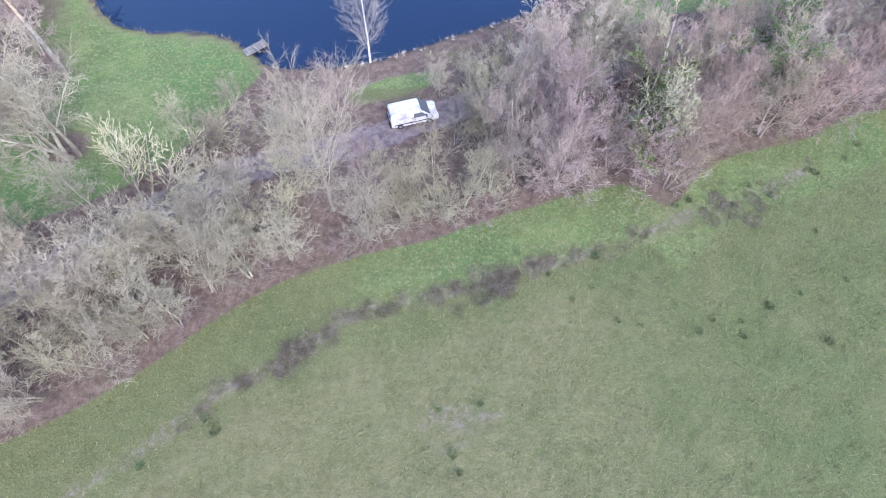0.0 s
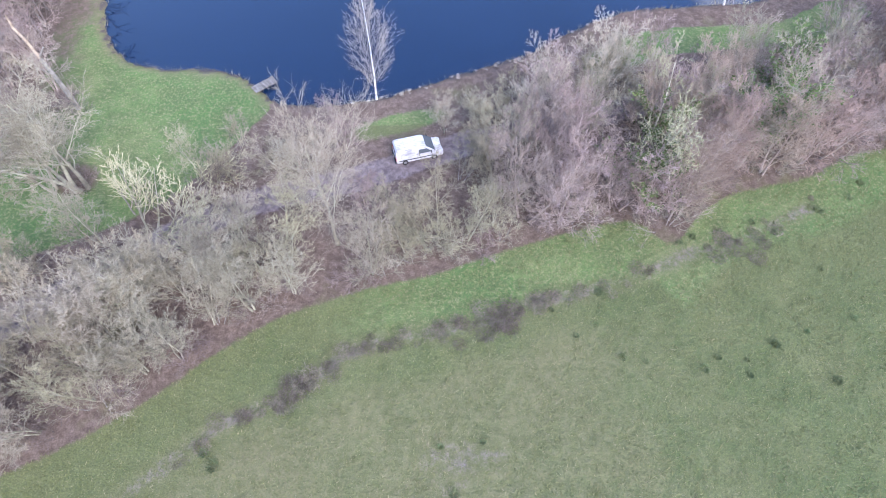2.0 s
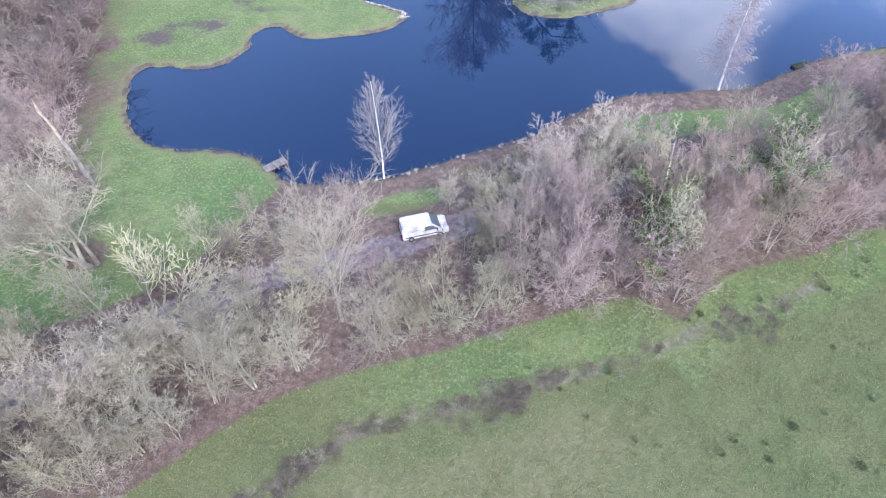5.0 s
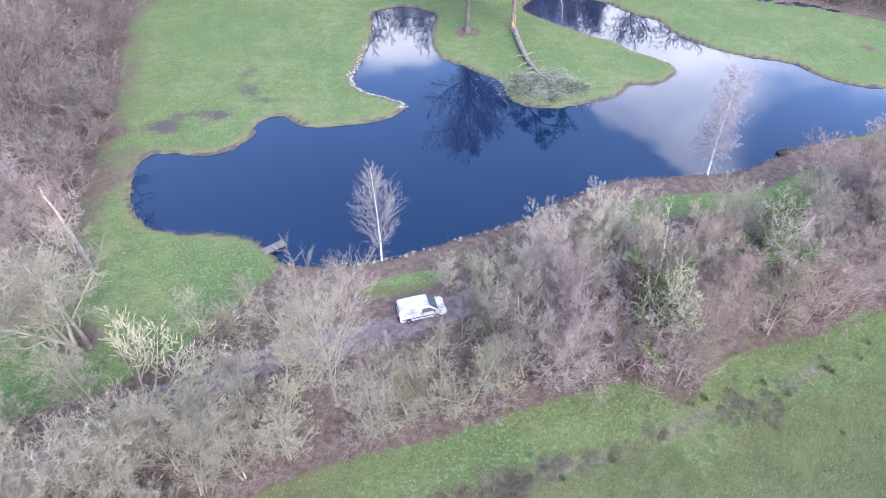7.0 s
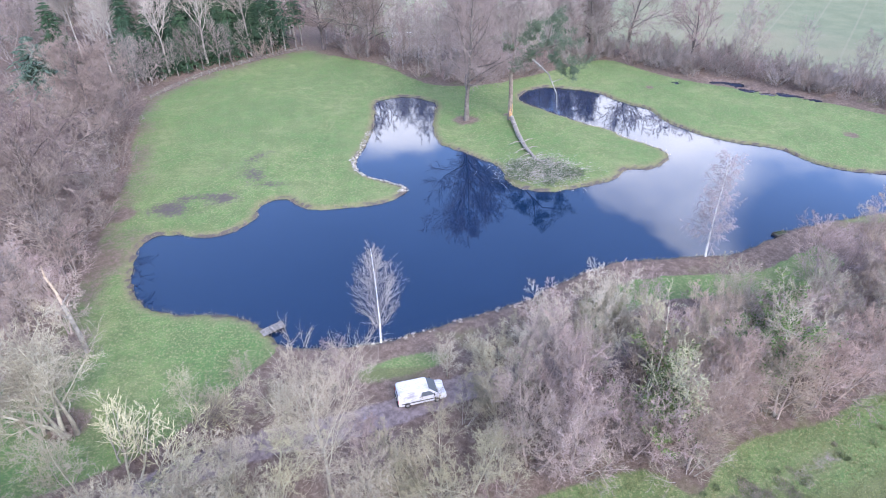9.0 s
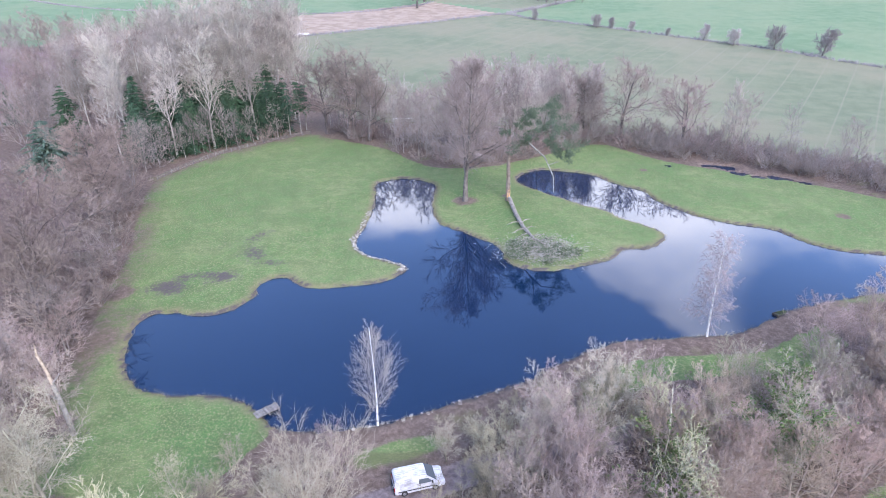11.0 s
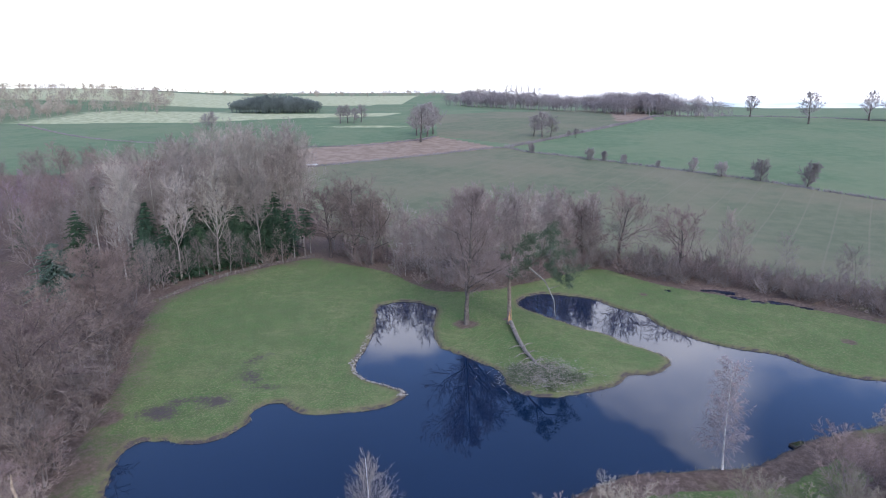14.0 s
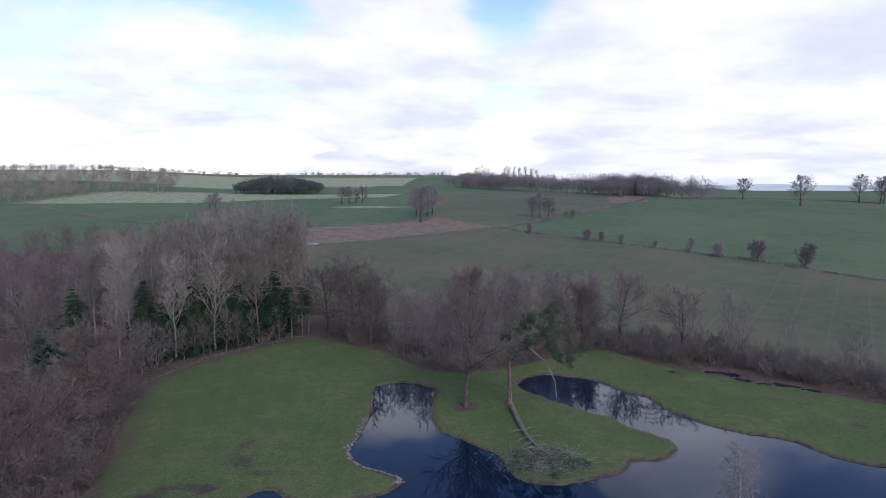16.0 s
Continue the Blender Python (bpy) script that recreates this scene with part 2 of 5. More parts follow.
def curve(points, steps=6, closed=False):
    """A smooth line through a few places (Catmull-Rom)."""
    p = np.array(points, float)
    p = np.vstack([p[-1], p, p[:2]]) if closed else np.vstack([2 * p[0] - p[1], p, 2 * p[-1] - p[-2]])
    out = []
    for a, b, c, d in zip(p, p[1:], p[2:], p[3:]):
        for s in np.arange(steps) / steps:
            out.append(0.5 * (2 * b + (c - a) * s + (2 * a - 5 * b + 4 * c - d) * s**2 + (3 * b - a - 3 * c + d) * s**3))
    if not closed:
        out.append(p[-2])
    return np.array(out)


def gap(x, y, line, closed=False):
    """How far places lie from a line; inside a closed one the distance is negative."""
    x, y = np.asarray(x, float), np.asarray(y, float)
    best, inside = np.full(x.shape, 1e9), np.zeros(x.shape, bool)
    ends = np.vstack([line, line[:1]]) if closed else line
    if x.size < 40:
        a, b = ends[:-1], ends[1:]
        u = b - a
        w = np.stack([x.ravel(), y.ravel()], 1)[:, None] - a
        s = np.clip((w * u).sum(-1) / ((u * u).sum(-1) + 1e-9), 0, 1)
        d = np.linalg.norm(w - s[..., None] * u, axis=-1).min(1).reshape(x.shape)
        if not closed:
            return d
        py = y.reshape(-1, 1)
        odd = (((a[:, 1] > py) != (b[:, 1] > py)) & (x.reshape(-1, 1) < u[:, 0] * (py - a[:, 1]) / (u[:, 1] + 1e-12) + a[:, 0])).sum(1) % 2 == 1
        return np.where(odd.reshape(x.shape), -d, d)
    for (ax, ay), (bx, by) in zip(ends, ends[1:]):
        ux, uy = bx - ax, by - ay
        s = np.clip(((x - ax) * ux + (y - ay) * uy) / (ux * ux + uy * uy + 1e-9), 0, 1)
        best = np.minimum(best, np.hypot(x - ax - s * ux, y - ay - s * uy))
        if closed:
            inside ^= ((ay > y) != (by > y)) & (x < ux * (y - ay) / (uy + 1e-12) + ax)
    return np.where(inside, -best, best)


rng = np.random.default_rng(7)
SHORE = curve(WEST_END + NORTH_BAY + SPIT + EAST_ARM + NEAR_BANK, 5, True)
SHORE = SHORE + rng.normal(0, 0.16, SHORE.shape)


def POOLS(x, y):
    """How far places lie from the flooded hollows under the scrub (inside: negative)."""
    d = np.full(np.shape(x), 60.0)
    for cx, cy, rx, ry in FLOOD:
        u, v = (x - cx) * 0.86 - (y - cy) * 0.5, (x - cx) * 0.5 + (y - cy) * 0.86
        wave = 1 + 0.22 * np.sin(3 * np.arctan2(v / ry, u / rx) + cx)
        d = np.minimum(d, (np.hypot(u / rx, v / ry) / wave - 1) * 2.0)
    return d


FIELD_EDGE = curve([(-90, -18), (-60, -4), (-33.0, 8.7), (-28.2, 11.1), (-23.0, 14.6), (-20.3, 16.9), (-16.6, 19.8), (-12.6, 22.1), (-7.0, 24.2), (-1.0, 25.5),
                    (3.1, 27.1), (8.3, 28.9), (17.0, 31.2), (20.6, 28.6), (24.0, 32.0), (27.8, 34.3), (35.4, 36.2), (40.8, 39.0), (48.0, 41.0), (70, 50), (120, 66)], 4)
LANE = curve([(-90, -2), (-60, 9), (-42, 18.0), (-30.8, 25.4), (-24.5, 30.2), (-18.9, 33.6), (-11.8, 35.6), (-5.3, 37.8), (-1.0, 39.9), (5.0, 42.0), (20, 46.0), (34, 49.6),
              (45.5, 52.8), (60, 59), (90, 70)], 4)
BROWN_BAND = curve([(-27, 5.0), (-21.3, 9.1), (-17.3, 12.5), (-11.9, 15.1), (-8.0, 18.4), (-2.9, 19.8), (2.3, 20.8), (7.3, 22.8), (11.8, 23.8), (17.0, 25.4), (22.6, 28.0),
                    (26.4, 28.8), (34.2, 32.5)], 4)
HEDGE_NORTH = curve([(-90, 10), (-60, 17), (-45, 23.5), (-38, 27.5), (-30, 31.5), (-26, 34.5), (-22.6, 39.5), (-19, 45.5)], 4)
WOOD_EDGE = curve([(-43, 44), (-46.4, 60.1), (-50.2, 74.7), (-53.4, 89.3), (-59.0, 103.7), (-64.9, 124.4), (-62.4, 133.5), (-56.8, 146.0), (-49.0, 154.8), (-42.7, 161.0),
                   (-37.1, 165.2), (-29.3, 158.9), (-15.9, 150.5), (-9.4, 141.9), (-2.1, 134.5), (8.8, 134.0), (20.6, 140.1), (31.9, 147.3), (42.1, 152.4), (48.9, 144.5),
                   (57.0, 136.1), (67.8, 129.5), (77.7, 123.4), (85.7, 116.5), (96, 106), (110, 96)], 4)
FENCE = curve([(-64.9, 126.4), (-62.4, 134.5), (-56.8, 146.0), (-49.0, 154.8), (-42.7, 161.0), (-37.1, 165.2)], 5)
FAR_HEDGE = curve([(-190, 262), (-75.5, 318.2), (-8.3, 356.9), (35.6, 383.3), (52.0, 367.3), (84.9, 341.6), (128.5, 302.9), (154.1, 279.3), (185.1, 241.2), (240, 190)], 5)


def land(x, y):
    """The height of the ground."""
    x, y = np.asarray(x, float), np.asarray(y, float)
    near = (np.abs(x) < 140) & (y > 20) & (y < 170)
    z = 0.35 + rise(x, y)
    d = np.full(x.shape, 60.0)
    if near.any():
        d[near] = np.minimum(gap(x[near], y[near], SHORE, True), POOLS(x[near], y[near]) + 0.15)
    z = z + 0.25 * smooth(3, 14, d) + 0.05 * np.sin(x * 0.31 + 1.3) * np.cos(y * 0.27) * smooth(1, 5, d)
    return np.where(near, -1.3 + (z + 1.3) * smooth(-1.6, 0.35, d), z)


def height(x, y):
    return float(land(np.array([x]), np.array([y]))[0])


def inside(x, y, polygon):
    return gap(x, y, np.array(polygon, float), True) < 0

# ---- ground and water ----
def part(name, mesh, mat, parent=None, label=""):
    """Links a bmesh or mesh as one object, under a thing if one is given."""
    if isinstance(mesh, bmesh.types.BMesh):
        data = bpy.data.meshes.new(name)
        mesh.to_mesh(data)
        mesh.free()
        mesh = data
    ob = new(name, mesh)
    if mat is not None and not mesh.materials:
        mesh.materials.append(mat)
    ob.parent = parent
    if label:
        ob["label"] = label
    return ob


def steps(*stretches):
    out = []
    for a, b, d in stretches:
        out += list(np.arange(a, b, d))
    return np.array(out)


def ground_material():
    m, t, b = material("ground", 0.95, spec=0.15)
    z1, z2 = t.nodes.new("ShaderNodeAttribute"), t.nodes.new("ShaderNodeAttribute")
    z1.attribute_name, z2.attribute_name = "soil", "crop"
    s1, s2 = t.nodes.new("ShaderNodeSeparateColor"), t.nodes.new("ShaderNodeSeparateColor")
    t.links.new(z1.outputs["Color"], s1.inputs[0])
    t.links.new(z2.outputs["Color"], s2.inputs[0])
    pos = t.nodes.new("ShaderNodeNewGeometry").outputs["Position"]
    fields, patch, tuft, blade = grain(t, 0.018, 3), grain(t, 0.16, 5, 0.62), grain(t, 1.5, 5, 0.7), grain(t, 9.0, 4, 0.7)
    ragged = calc(t, "ADD", calc(t, "MULTIPLY", calc(t, "SUBTRACT", blade, 0.5), 0.5), calc(t, "ADD", calc(t, "MULTIPLY", calc(t, "SUBTRACT", patch, 0.5), 0.7), calc(t, "MULTIPLY", calc(t, "SUBTRACT", tuft, 0.5), 0.6)))

    def zone(v, lo=0.35, hi=0.65, rag=1.0):
        return span(t, calc(t, "ADD", v, calc(t, "MULTIPLY", ragged, rag)), lo, hi)

    green = mixed(t, span(t, patch, 0.34, 0.66), (0.104, 0.131, 0.045), (0.153, 0.161, 0.064))
    green = mixed(t, span(t, tuft, 0.38, 0.66, 0.0, 0.35), green, (0.19, 0.182, 0.09))
    green = mixed(t, span(t, fields, 0.4, 0.62, 0.0, 0.35), green, (0.175, 0.168, 0.072))
    green = mixed(t, span(t, blade, 0.35, 0.68, 0.7, 0.0), green, (0.062, 0.08, 0.04))
    green = mixed(t, span(t, grain(t, 5.0, 3, 0.7), 0.54, 0.7, 0.0, 0.35), green, (0.225, 0.222, 0.135))
    far = t.nodes.new("ShaderNodeSeparateXYZ")
    t.links.new(pos, far.inputs[0])
    meadow = mixed(t, span(t, patch, 0.34, 0.66), (0.1, 0.152, 0.08), (0.13, 0.18, 0.1))
    meadow = mixed(t, span(t, fields, 0.4, 0.62, 0.0, 0.6), meadow, (0.16, 0.192, 0.11))
    green = mixed(t, span(t, far.outputs[1], 180, 230), green, meadow)
    dry = mixed(t, span(t, tuft, 0.35, 0.65), (0.142, 0.136, 0.068), (0.188, 0.168, 0.092))
    arable = mixed(t, span(t, patch, 0.35, 0.65), (0.115, 0.134, 0.08), (0.143, 0.154, 0.095))
    arable = mixed(t, span(t, fields, 0.38, 0.66, 0.0, 0.6), arable, (0.195, 0.172, 0.116))
    # drilled rows and wheel tracks of the arable land
    wave = add(t, "ShaderNodeTexWave", Scale=0.03, Distortion=1.2, Detail=2.0, Detail_Scale=0.2)
    turn = add(t, "ShaderNodeMapping", Rotation=(0, 0, 0.62))
    t.links.new(pos, turn.inputs[0])
    t.links.new(turn.outputs[0], wave.inputs["Vector"])
    arable = mixed(t, span(t, wave.outputs["Fac"], 0.985, 0.999, 0.0, 0.35), arable, (0.2, 0.185, 0.135))
    litter = mixed(t, span(t, tuft, 0.3, 0.7), (0.1, 0.072, 0.057), (0.22, 0.164, 0.13))
    litter = mixed(t, span(t, blade, 0.34, 0.66, 0.6, 0.0), litter, (0.06, 0.041, 0.033))
    litter = mixed(t, span(t, patch, 0.55, 0.7, 0.0, 0.5), litter, (0.13, 0.13, 0.06))
    mud = mixed(t, span(t, tuft, 0.3, 0.7), (0.12, 0.095, 0.09), (0.25, 0.2, 0.195))
    plough = mixed(t, span(t, patch, 0.35, 0.65), (0.21, 0.155, 0.115), (0.285, 0.22, 0.165))
    # sunlight on the far fields, put into the ground colour
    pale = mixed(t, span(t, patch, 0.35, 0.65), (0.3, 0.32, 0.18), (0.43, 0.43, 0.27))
    turf = mixed(t, span(t, tuft, 0.35, 0.68), (0.104, 0.174, 0.054), (0.166, 0.224, 0.079))
    turf = mixed(t, span(t, patch, 0.4, 0.66, 0.0, 0.6), turf, (0.23, 0.24, 0.105))
    turf = mixed(t, span(t, grain(t, 0.055, 4, 0.6), 0.44, 0.6, 0.0, 0.75), turf, (0.08, 0.155, 0.045))
    turf = mixed(t, span(t, grain(t, 0.45, 5, 0.7), 0.44, 0.56, 0.0, 0.6), turf, (0.1, 0.132, 0.05))
    turf = mixed(t, span(t, grain(t, 3.2, 4, 0.7), 0.48, 0.62, 0.0, 0.75), turf, (0.26, 0.255, 0.125))
    turf = mixed(t, span(t, blade, 0.35, 0.62, 0.7, 0.0), turf, (0.065, 0.092, 0.04))
    c = mixed(t, zone(z2.outputs["Alpha"], rag=0.4), green, turf)
    c = mixed(t, zone(s1.outputs[2], 0.2, 0.85, 0.5), c, dry)
    c = mixed(t, zone(s2.outputs[2], rag=0.25), c, arable)
    c = mixed(t, zone(s2.outputs[0], rag=0.3), c, plough)
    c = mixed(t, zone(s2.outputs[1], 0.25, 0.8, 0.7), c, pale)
    c = mixed(t, zone(s1.outputs[0], 0.3, 0.7), c, litter)
    c = mixed(t, zone(s1.outputs[1], 0.3, 0.7), c, mud)
    c = mixed(t, zone(z1.outputs["Alpha"], 0.34, 0.7, 1.9), c, mixed(t, tuft, (0.05, 0.042, 0.04), (0.12, 0.1, 0.092)))
    t.links.new(c, b.inputs["Base Color"])
    relief(t, b, calc(t, "ADD", calc(t, "MULTIPLY", tuft, 1.0), calc(t, "MULTIPLY", blade, 0.5)), 0.9, 0.2)
    return m


def build_ground():
    xs = steps((-4800, -1200, 400), (-1200, -350, 60), (-350, -75, 5), (-75, 96, 0.8), (96, 420, 5), (420, 1200, 60), (1200, 4801, 400))
    ys = steps((-4800, -600, 600), (-600, -40, 70), (-40, 4, 4), (4, 135, 0.8), (135, 170, 1.6), (170, 640, 5), (640, 1400, 40), (1400, 4901, 175))
    gx, gy = np.meshgrid(xs, ys)
    x, y = gx.ravel(), gy.ravel()
    z = land(x, y) + 0.03 * rng.normal(size=x.shape) * (np.abs(x) < 96) * (y < 150)
    n, w = len(xs), len(xs)
    i = (np.arange(len(ys) - 1)[:, None] * w + np.arange(n - 1)).ravel()
    quads = np.stack([i, i + 1, i + w + 1, i + w], 1)
    me = bpy.data.meshes.new("ground")
    me.from_pydata(np.stack([x, y, z], 1).tolist(), [], quads.tolist())
    # soil: leaf litter, mud, dry grass; crop: ploughed, sunlit strips painted pale, arable
    near = (np.abs(x) < 150) & (y > -40) & (y < 190)
    shore = np.full(x.shape, 90.0)
    shore[near] = gap(x[near], y[near], SHORE, True)
    lane = np.full(x.shape, 90.0)
    lane[near] = gap(x[near], y[near], LANE)
    band = np.full(x.shape, 90.0)
    band[near] = gap(x[near], y[near], BROWN_BAND)
    south = y - np.interp(x, FIELD_EDGE[:, 0], FIELD_EDGE[:, 1])
    near_shore = np.array(NEAR_BANK[::-1])
    north = np.where(x < -19, np.interp(x, HEDGE_NORTH[:, 0], HEDGE_NORTH[:, 1]), np.interp(x, near_shore[:, 0], near_shore[:, 1]) + 1.0) - y
    litter = smooth(-0.6, 0.8, south) * smooth(-0.8, 0.8, north) * (x > -140) * (x < 130)
    strip = np.exp(-(((x + 4.5) / 4.5) ** 2 + ((y - 44.3 - 0.3 * (x + 4)) / 1.5) ** 2)) + (x > 16) * (x < 52) * smooth(3.6, 4.8, shore) * smooth(9.0, 8.0, shore) * (y < 80)
    litter = litter * (1 - np.clip(strip * 1.4, 0, 1))
    edge = np.full(x.shape, 90.0)
    wide = (x > -330) & (x < 150) & (y > 30) & (y < 320)
    wood = np.vstack([WOOD_EDGE, [(120, 122), (70, 156), (20, 172), (-30, 182), (-60, 240), (-140, 300), (-320, 300), (-320, 30), (-60, 34)]])
    edge[wide] = gap(x[wide], y[wide], wood, True)
    litter = np.maximum(litter, np.maximum(smooth(1.2, -1.2, edge), 0.52 * smooth(10.0, 0.0, edge) * (x < -30)))
    litter = np.maximum(litter, 0.62 * smooth(7.5, 1.0, np.hypot((x + 46) / 1.2, (y - 62) / 3.2)))
    litter = np.maximum(litter, smooth(0.5, 0.1, shore) * 0.5)
    for cx, cy, r in ((-36, 36.5, 3.6), (-42, 48, 3.5), (-49, 76, 4.0), (4.5, 112.6, 4.5), (13.2, 115.5, 1.6), (76.5, 102.6, 2.4), (47, 131, 1.6), (19.5, 91, 3.0)):
        litter = np.maximum(litter, smooth(r, r * 0.3, np.hypot(x - cx, y - cy)) * 0.72)
    mud = smooth(2.3, 1.1, lane) * 0.9
    wet = np.zeros(x.shape)
    for cx, cy, rx, ry, a in ((-31.5, 89.0, 3.6, 3.0, 0.66), (-28.6, 85.8, 2.4, 1.3, 0.72), (-35.0, 93.0, 3.2, 3.6, 0.45), (-37.0, 81.4, 5.0, 1.9, 0.66), (-42.0, 77.6, 3.8, 2.4, 0.66), (-40.5, 80.8, 2.6, 1.6, 0.6), (-33.0, 96.5, 2.0, 2.5, 0.35)):
        wet = np.maximum(wet, a * 0.86 * np.exp(-(((x - cx) / (1.45 * rx)) ** 2 + ((y - cy) / (1.3 * ry)) ** 2) ** 1.1))
    wet = np.maximum(wet, 0.75 * smooth(0.7, 0.05, np.abs(shore)))
    for cx, cy, rx, ry, a in ((1.5, 10.2, 5.0, 1.8, 0.42), (28.5, 18.6, 3.0, 1.0, 0.25), (23.5, 17.0, 4.0, 1.2, 0.35), (-0.5, 8.0, 4.0, 1.5, 0.3)):
        mud = np.maximum(mud, a * np.exp(-(((x - cx) / rx) ** 2 + ((y - cy) / ry) ** 2) ** 1.5))
    mud = np.maximum(mud, 0.42 * smooth(1.5, 0.2, band))
    dry = 0.30 * smooth(8, -12, y) + 0.56 * smooth(-5.5, -11, south) * near * (1 - 0.65 * smooth(4, 32, x)) + 0.62 * smooth(2.2, 0.4, shore)
    dry = np.maximum(dry, smooth(2.5, 0.5, band) * 0.45) * (y < 190)
    front = np.interp(x, [-37, -29, -16, -9, -2, 9, 20, 32, 42, 49, 57, 68, 78, 86, 110], [168, 161, 153, 144, 137, 137, 143, 150, 155, 148, 141, 134, 127, 120, 99])
    crop = (y > np.where(x > 40, front + 9, 165)) * smooth(-2, 4, edge) * smooth(-8, 8, np.interp(x, FAR_HEDGE[:, 0], FAR_HEDGE[:, 1]) - y) * (x > -330) * (x < 420)
    upper = inside(x, y, [(-5, 440), (-8, 600), (186, 740), (165, 525), (100, 450), (50, 395)]) * 0.9
    crop = np.maximum(crop, upper)
    plough = inside(x, y, [(-190, 268), (-74, 322), (37, 384), (-5, 437), (-34, 414), (-89, 383), (-200, 330)]).astype(float)
    plough = np.maximum(plough, inside(x, y, [(176, 640), (232, 700), (190, 540), (152, 528)]) * 0.9)
    # where the painted sunlight lies: far strips and plateau fields
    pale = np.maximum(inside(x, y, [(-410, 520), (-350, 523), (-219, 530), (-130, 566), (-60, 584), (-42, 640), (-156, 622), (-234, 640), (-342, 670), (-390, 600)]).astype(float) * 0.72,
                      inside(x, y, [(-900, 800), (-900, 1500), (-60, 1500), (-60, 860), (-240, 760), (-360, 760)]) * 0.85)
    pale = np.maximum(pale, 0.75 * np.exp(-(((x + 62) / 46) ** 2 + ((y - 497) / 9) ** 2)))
    lawn = (y < front) * smooth(-1, 1, y - 44) * smooth(2, -1, y - 168) * (np.abs(x) < 120) + smooth(-1.5, 0.5, -north) * (x < -19) * (x > -70) * (y < 60) * (y > 15)
    lawn = np.maximum(lawn, 0.85 * smooth(-10.5, -2.5, south) * (south < 0.6) * smooth(-26, 8, x) * near)
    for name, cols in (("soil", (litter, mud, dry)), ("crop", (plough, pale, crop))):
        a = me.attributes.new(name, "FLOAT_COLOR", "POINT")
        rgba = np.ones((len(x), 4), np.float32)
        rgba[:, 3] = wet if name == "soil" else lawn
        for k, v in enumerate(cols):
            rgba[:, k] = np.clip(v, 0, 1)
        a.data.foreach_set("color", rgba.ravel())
    me.polygons.foreach_set("use_smooth", np.ones(len(quads), bool))
    ob = part("ground", me, ground_material())
    tagged(ob, "green winter pasture with brown leaf litter and mud patches", "ground", kind="structure")


build_ground()


def water_material():
    m, t, b = material("pond_water", 0.0, spec=1.0)
    b.inputs["IOR"].default_value = 1.333
    c = mixed(t, span(t, grain(t, 0.05, 3), 0.3, 0.7), (0.003, 0.0125, 0.036), (0.0045, 0.0155, 0.042))
    t.links.new(c, b.inputs["Base Color"])
    relief(t, b, calc(t, "ADD", grain(t, 0.8, 3), calc(t, "MULTIPLY", grain(t, 5.0, 2), 0.2)), 0.02, 0.05)
    return m


bm = bmesh.new()
bmesh.ops.create_grid(bm, x_segments=30, y_segments=24, size=1.0)
bmesh.ops.scale(bm, vec=(78, 58, 1), verts=bm.verts)
bmesh.ops.translate(bm, vec=(26, 93, 0), verts=bm.verts)
tagged(part("water", bm, water_material()), "still dark blue pond water mirroring the sky", "water", kind="structure")

# ---- trees: each grown once as trunk and crown, then set out as copies ----
def tubes(segments, sides):
    """Tapered rods from rows of start, end and the radii there; a rod whose end radius is 0 comes to a point."""
    s = np.array(segments, float)
    a, b, ra, rb = s[:, 0:3], s[:, 3:6], s[:, 6], s[:, 7]
    w = b - a
    w = w / (np.linalg.norm(w, axis=1, keepdims=True) + 1e-9)
    side = np.cross(w, np.where(np.abs(w[:, 2:3]) < 0.9, [[0, 0, 1.0]], [[1.0, 0, 0]]))
    side /= np.linalg.norm(side, axis=1, keepdims=True) + 1e-9
    up = np.cross(w, side)
    ang = np.arange(sides) * 2 * np.pi / sides
    ring = side[:, None] * np.cos(ang)[None, :, None] + up[:, None] * np.sin(ang)[None, :, None]
    point = rb <= 0
    verts, faces, base = [], [], 0
    k = np.arange(sides)
    kn = (k + 1) % sides
    if point.any():
        m = point
        v = np.concatenate([a[m][:, None] + ring[m] * ra[m][:, None, None], b[m][:, None]], 1)
        n = len(v)
        off = base + np.arange(n)[:, None] * (sides + 1)
        f = np.stack([off + k, off + kn, np.broadcast_to(off + sides, (n, sides))], 2)
        verts.append(v.reshape(-1, 3))
        faces += f.reshape(-1, 3).tolist()
        base += n * (sides + 1)
    m = ~point
    if m.any():
        v = np.concatenate([a[m][:, None] + ring[m] * ra[m][:, None, None], b[m][:, None] + ring[m] * rb[m][:, None, None]], 1)
        n = len(v)
        off = base + np.arange(n)[:, None] * (2 * sides)
        f = np.stack([off + k, off + kn, off + sides + kn, off + sides + k], 2)
        verts.append(v.reshape(-1, 3))
        faces += f.reshape(-1, 4).tolist()
    return np.concatenate(verts), faces


def rods_mesh(name, groups):
    """One mesh from groups of (segments, sides)."""
    verts, faces, base = [], [], 0
    for segments, sides in groups:
        if not segments:
            continue
        v, f = tubes(segments, sides)
        verts.append(v)
        faces += [[i + base for i in q] for q in f]
        base += len(v)
    me = bpy.data.meshes.new(name)
    me.from_pydata(np.concatenate(verts).tolist(), [], faces)
    return me


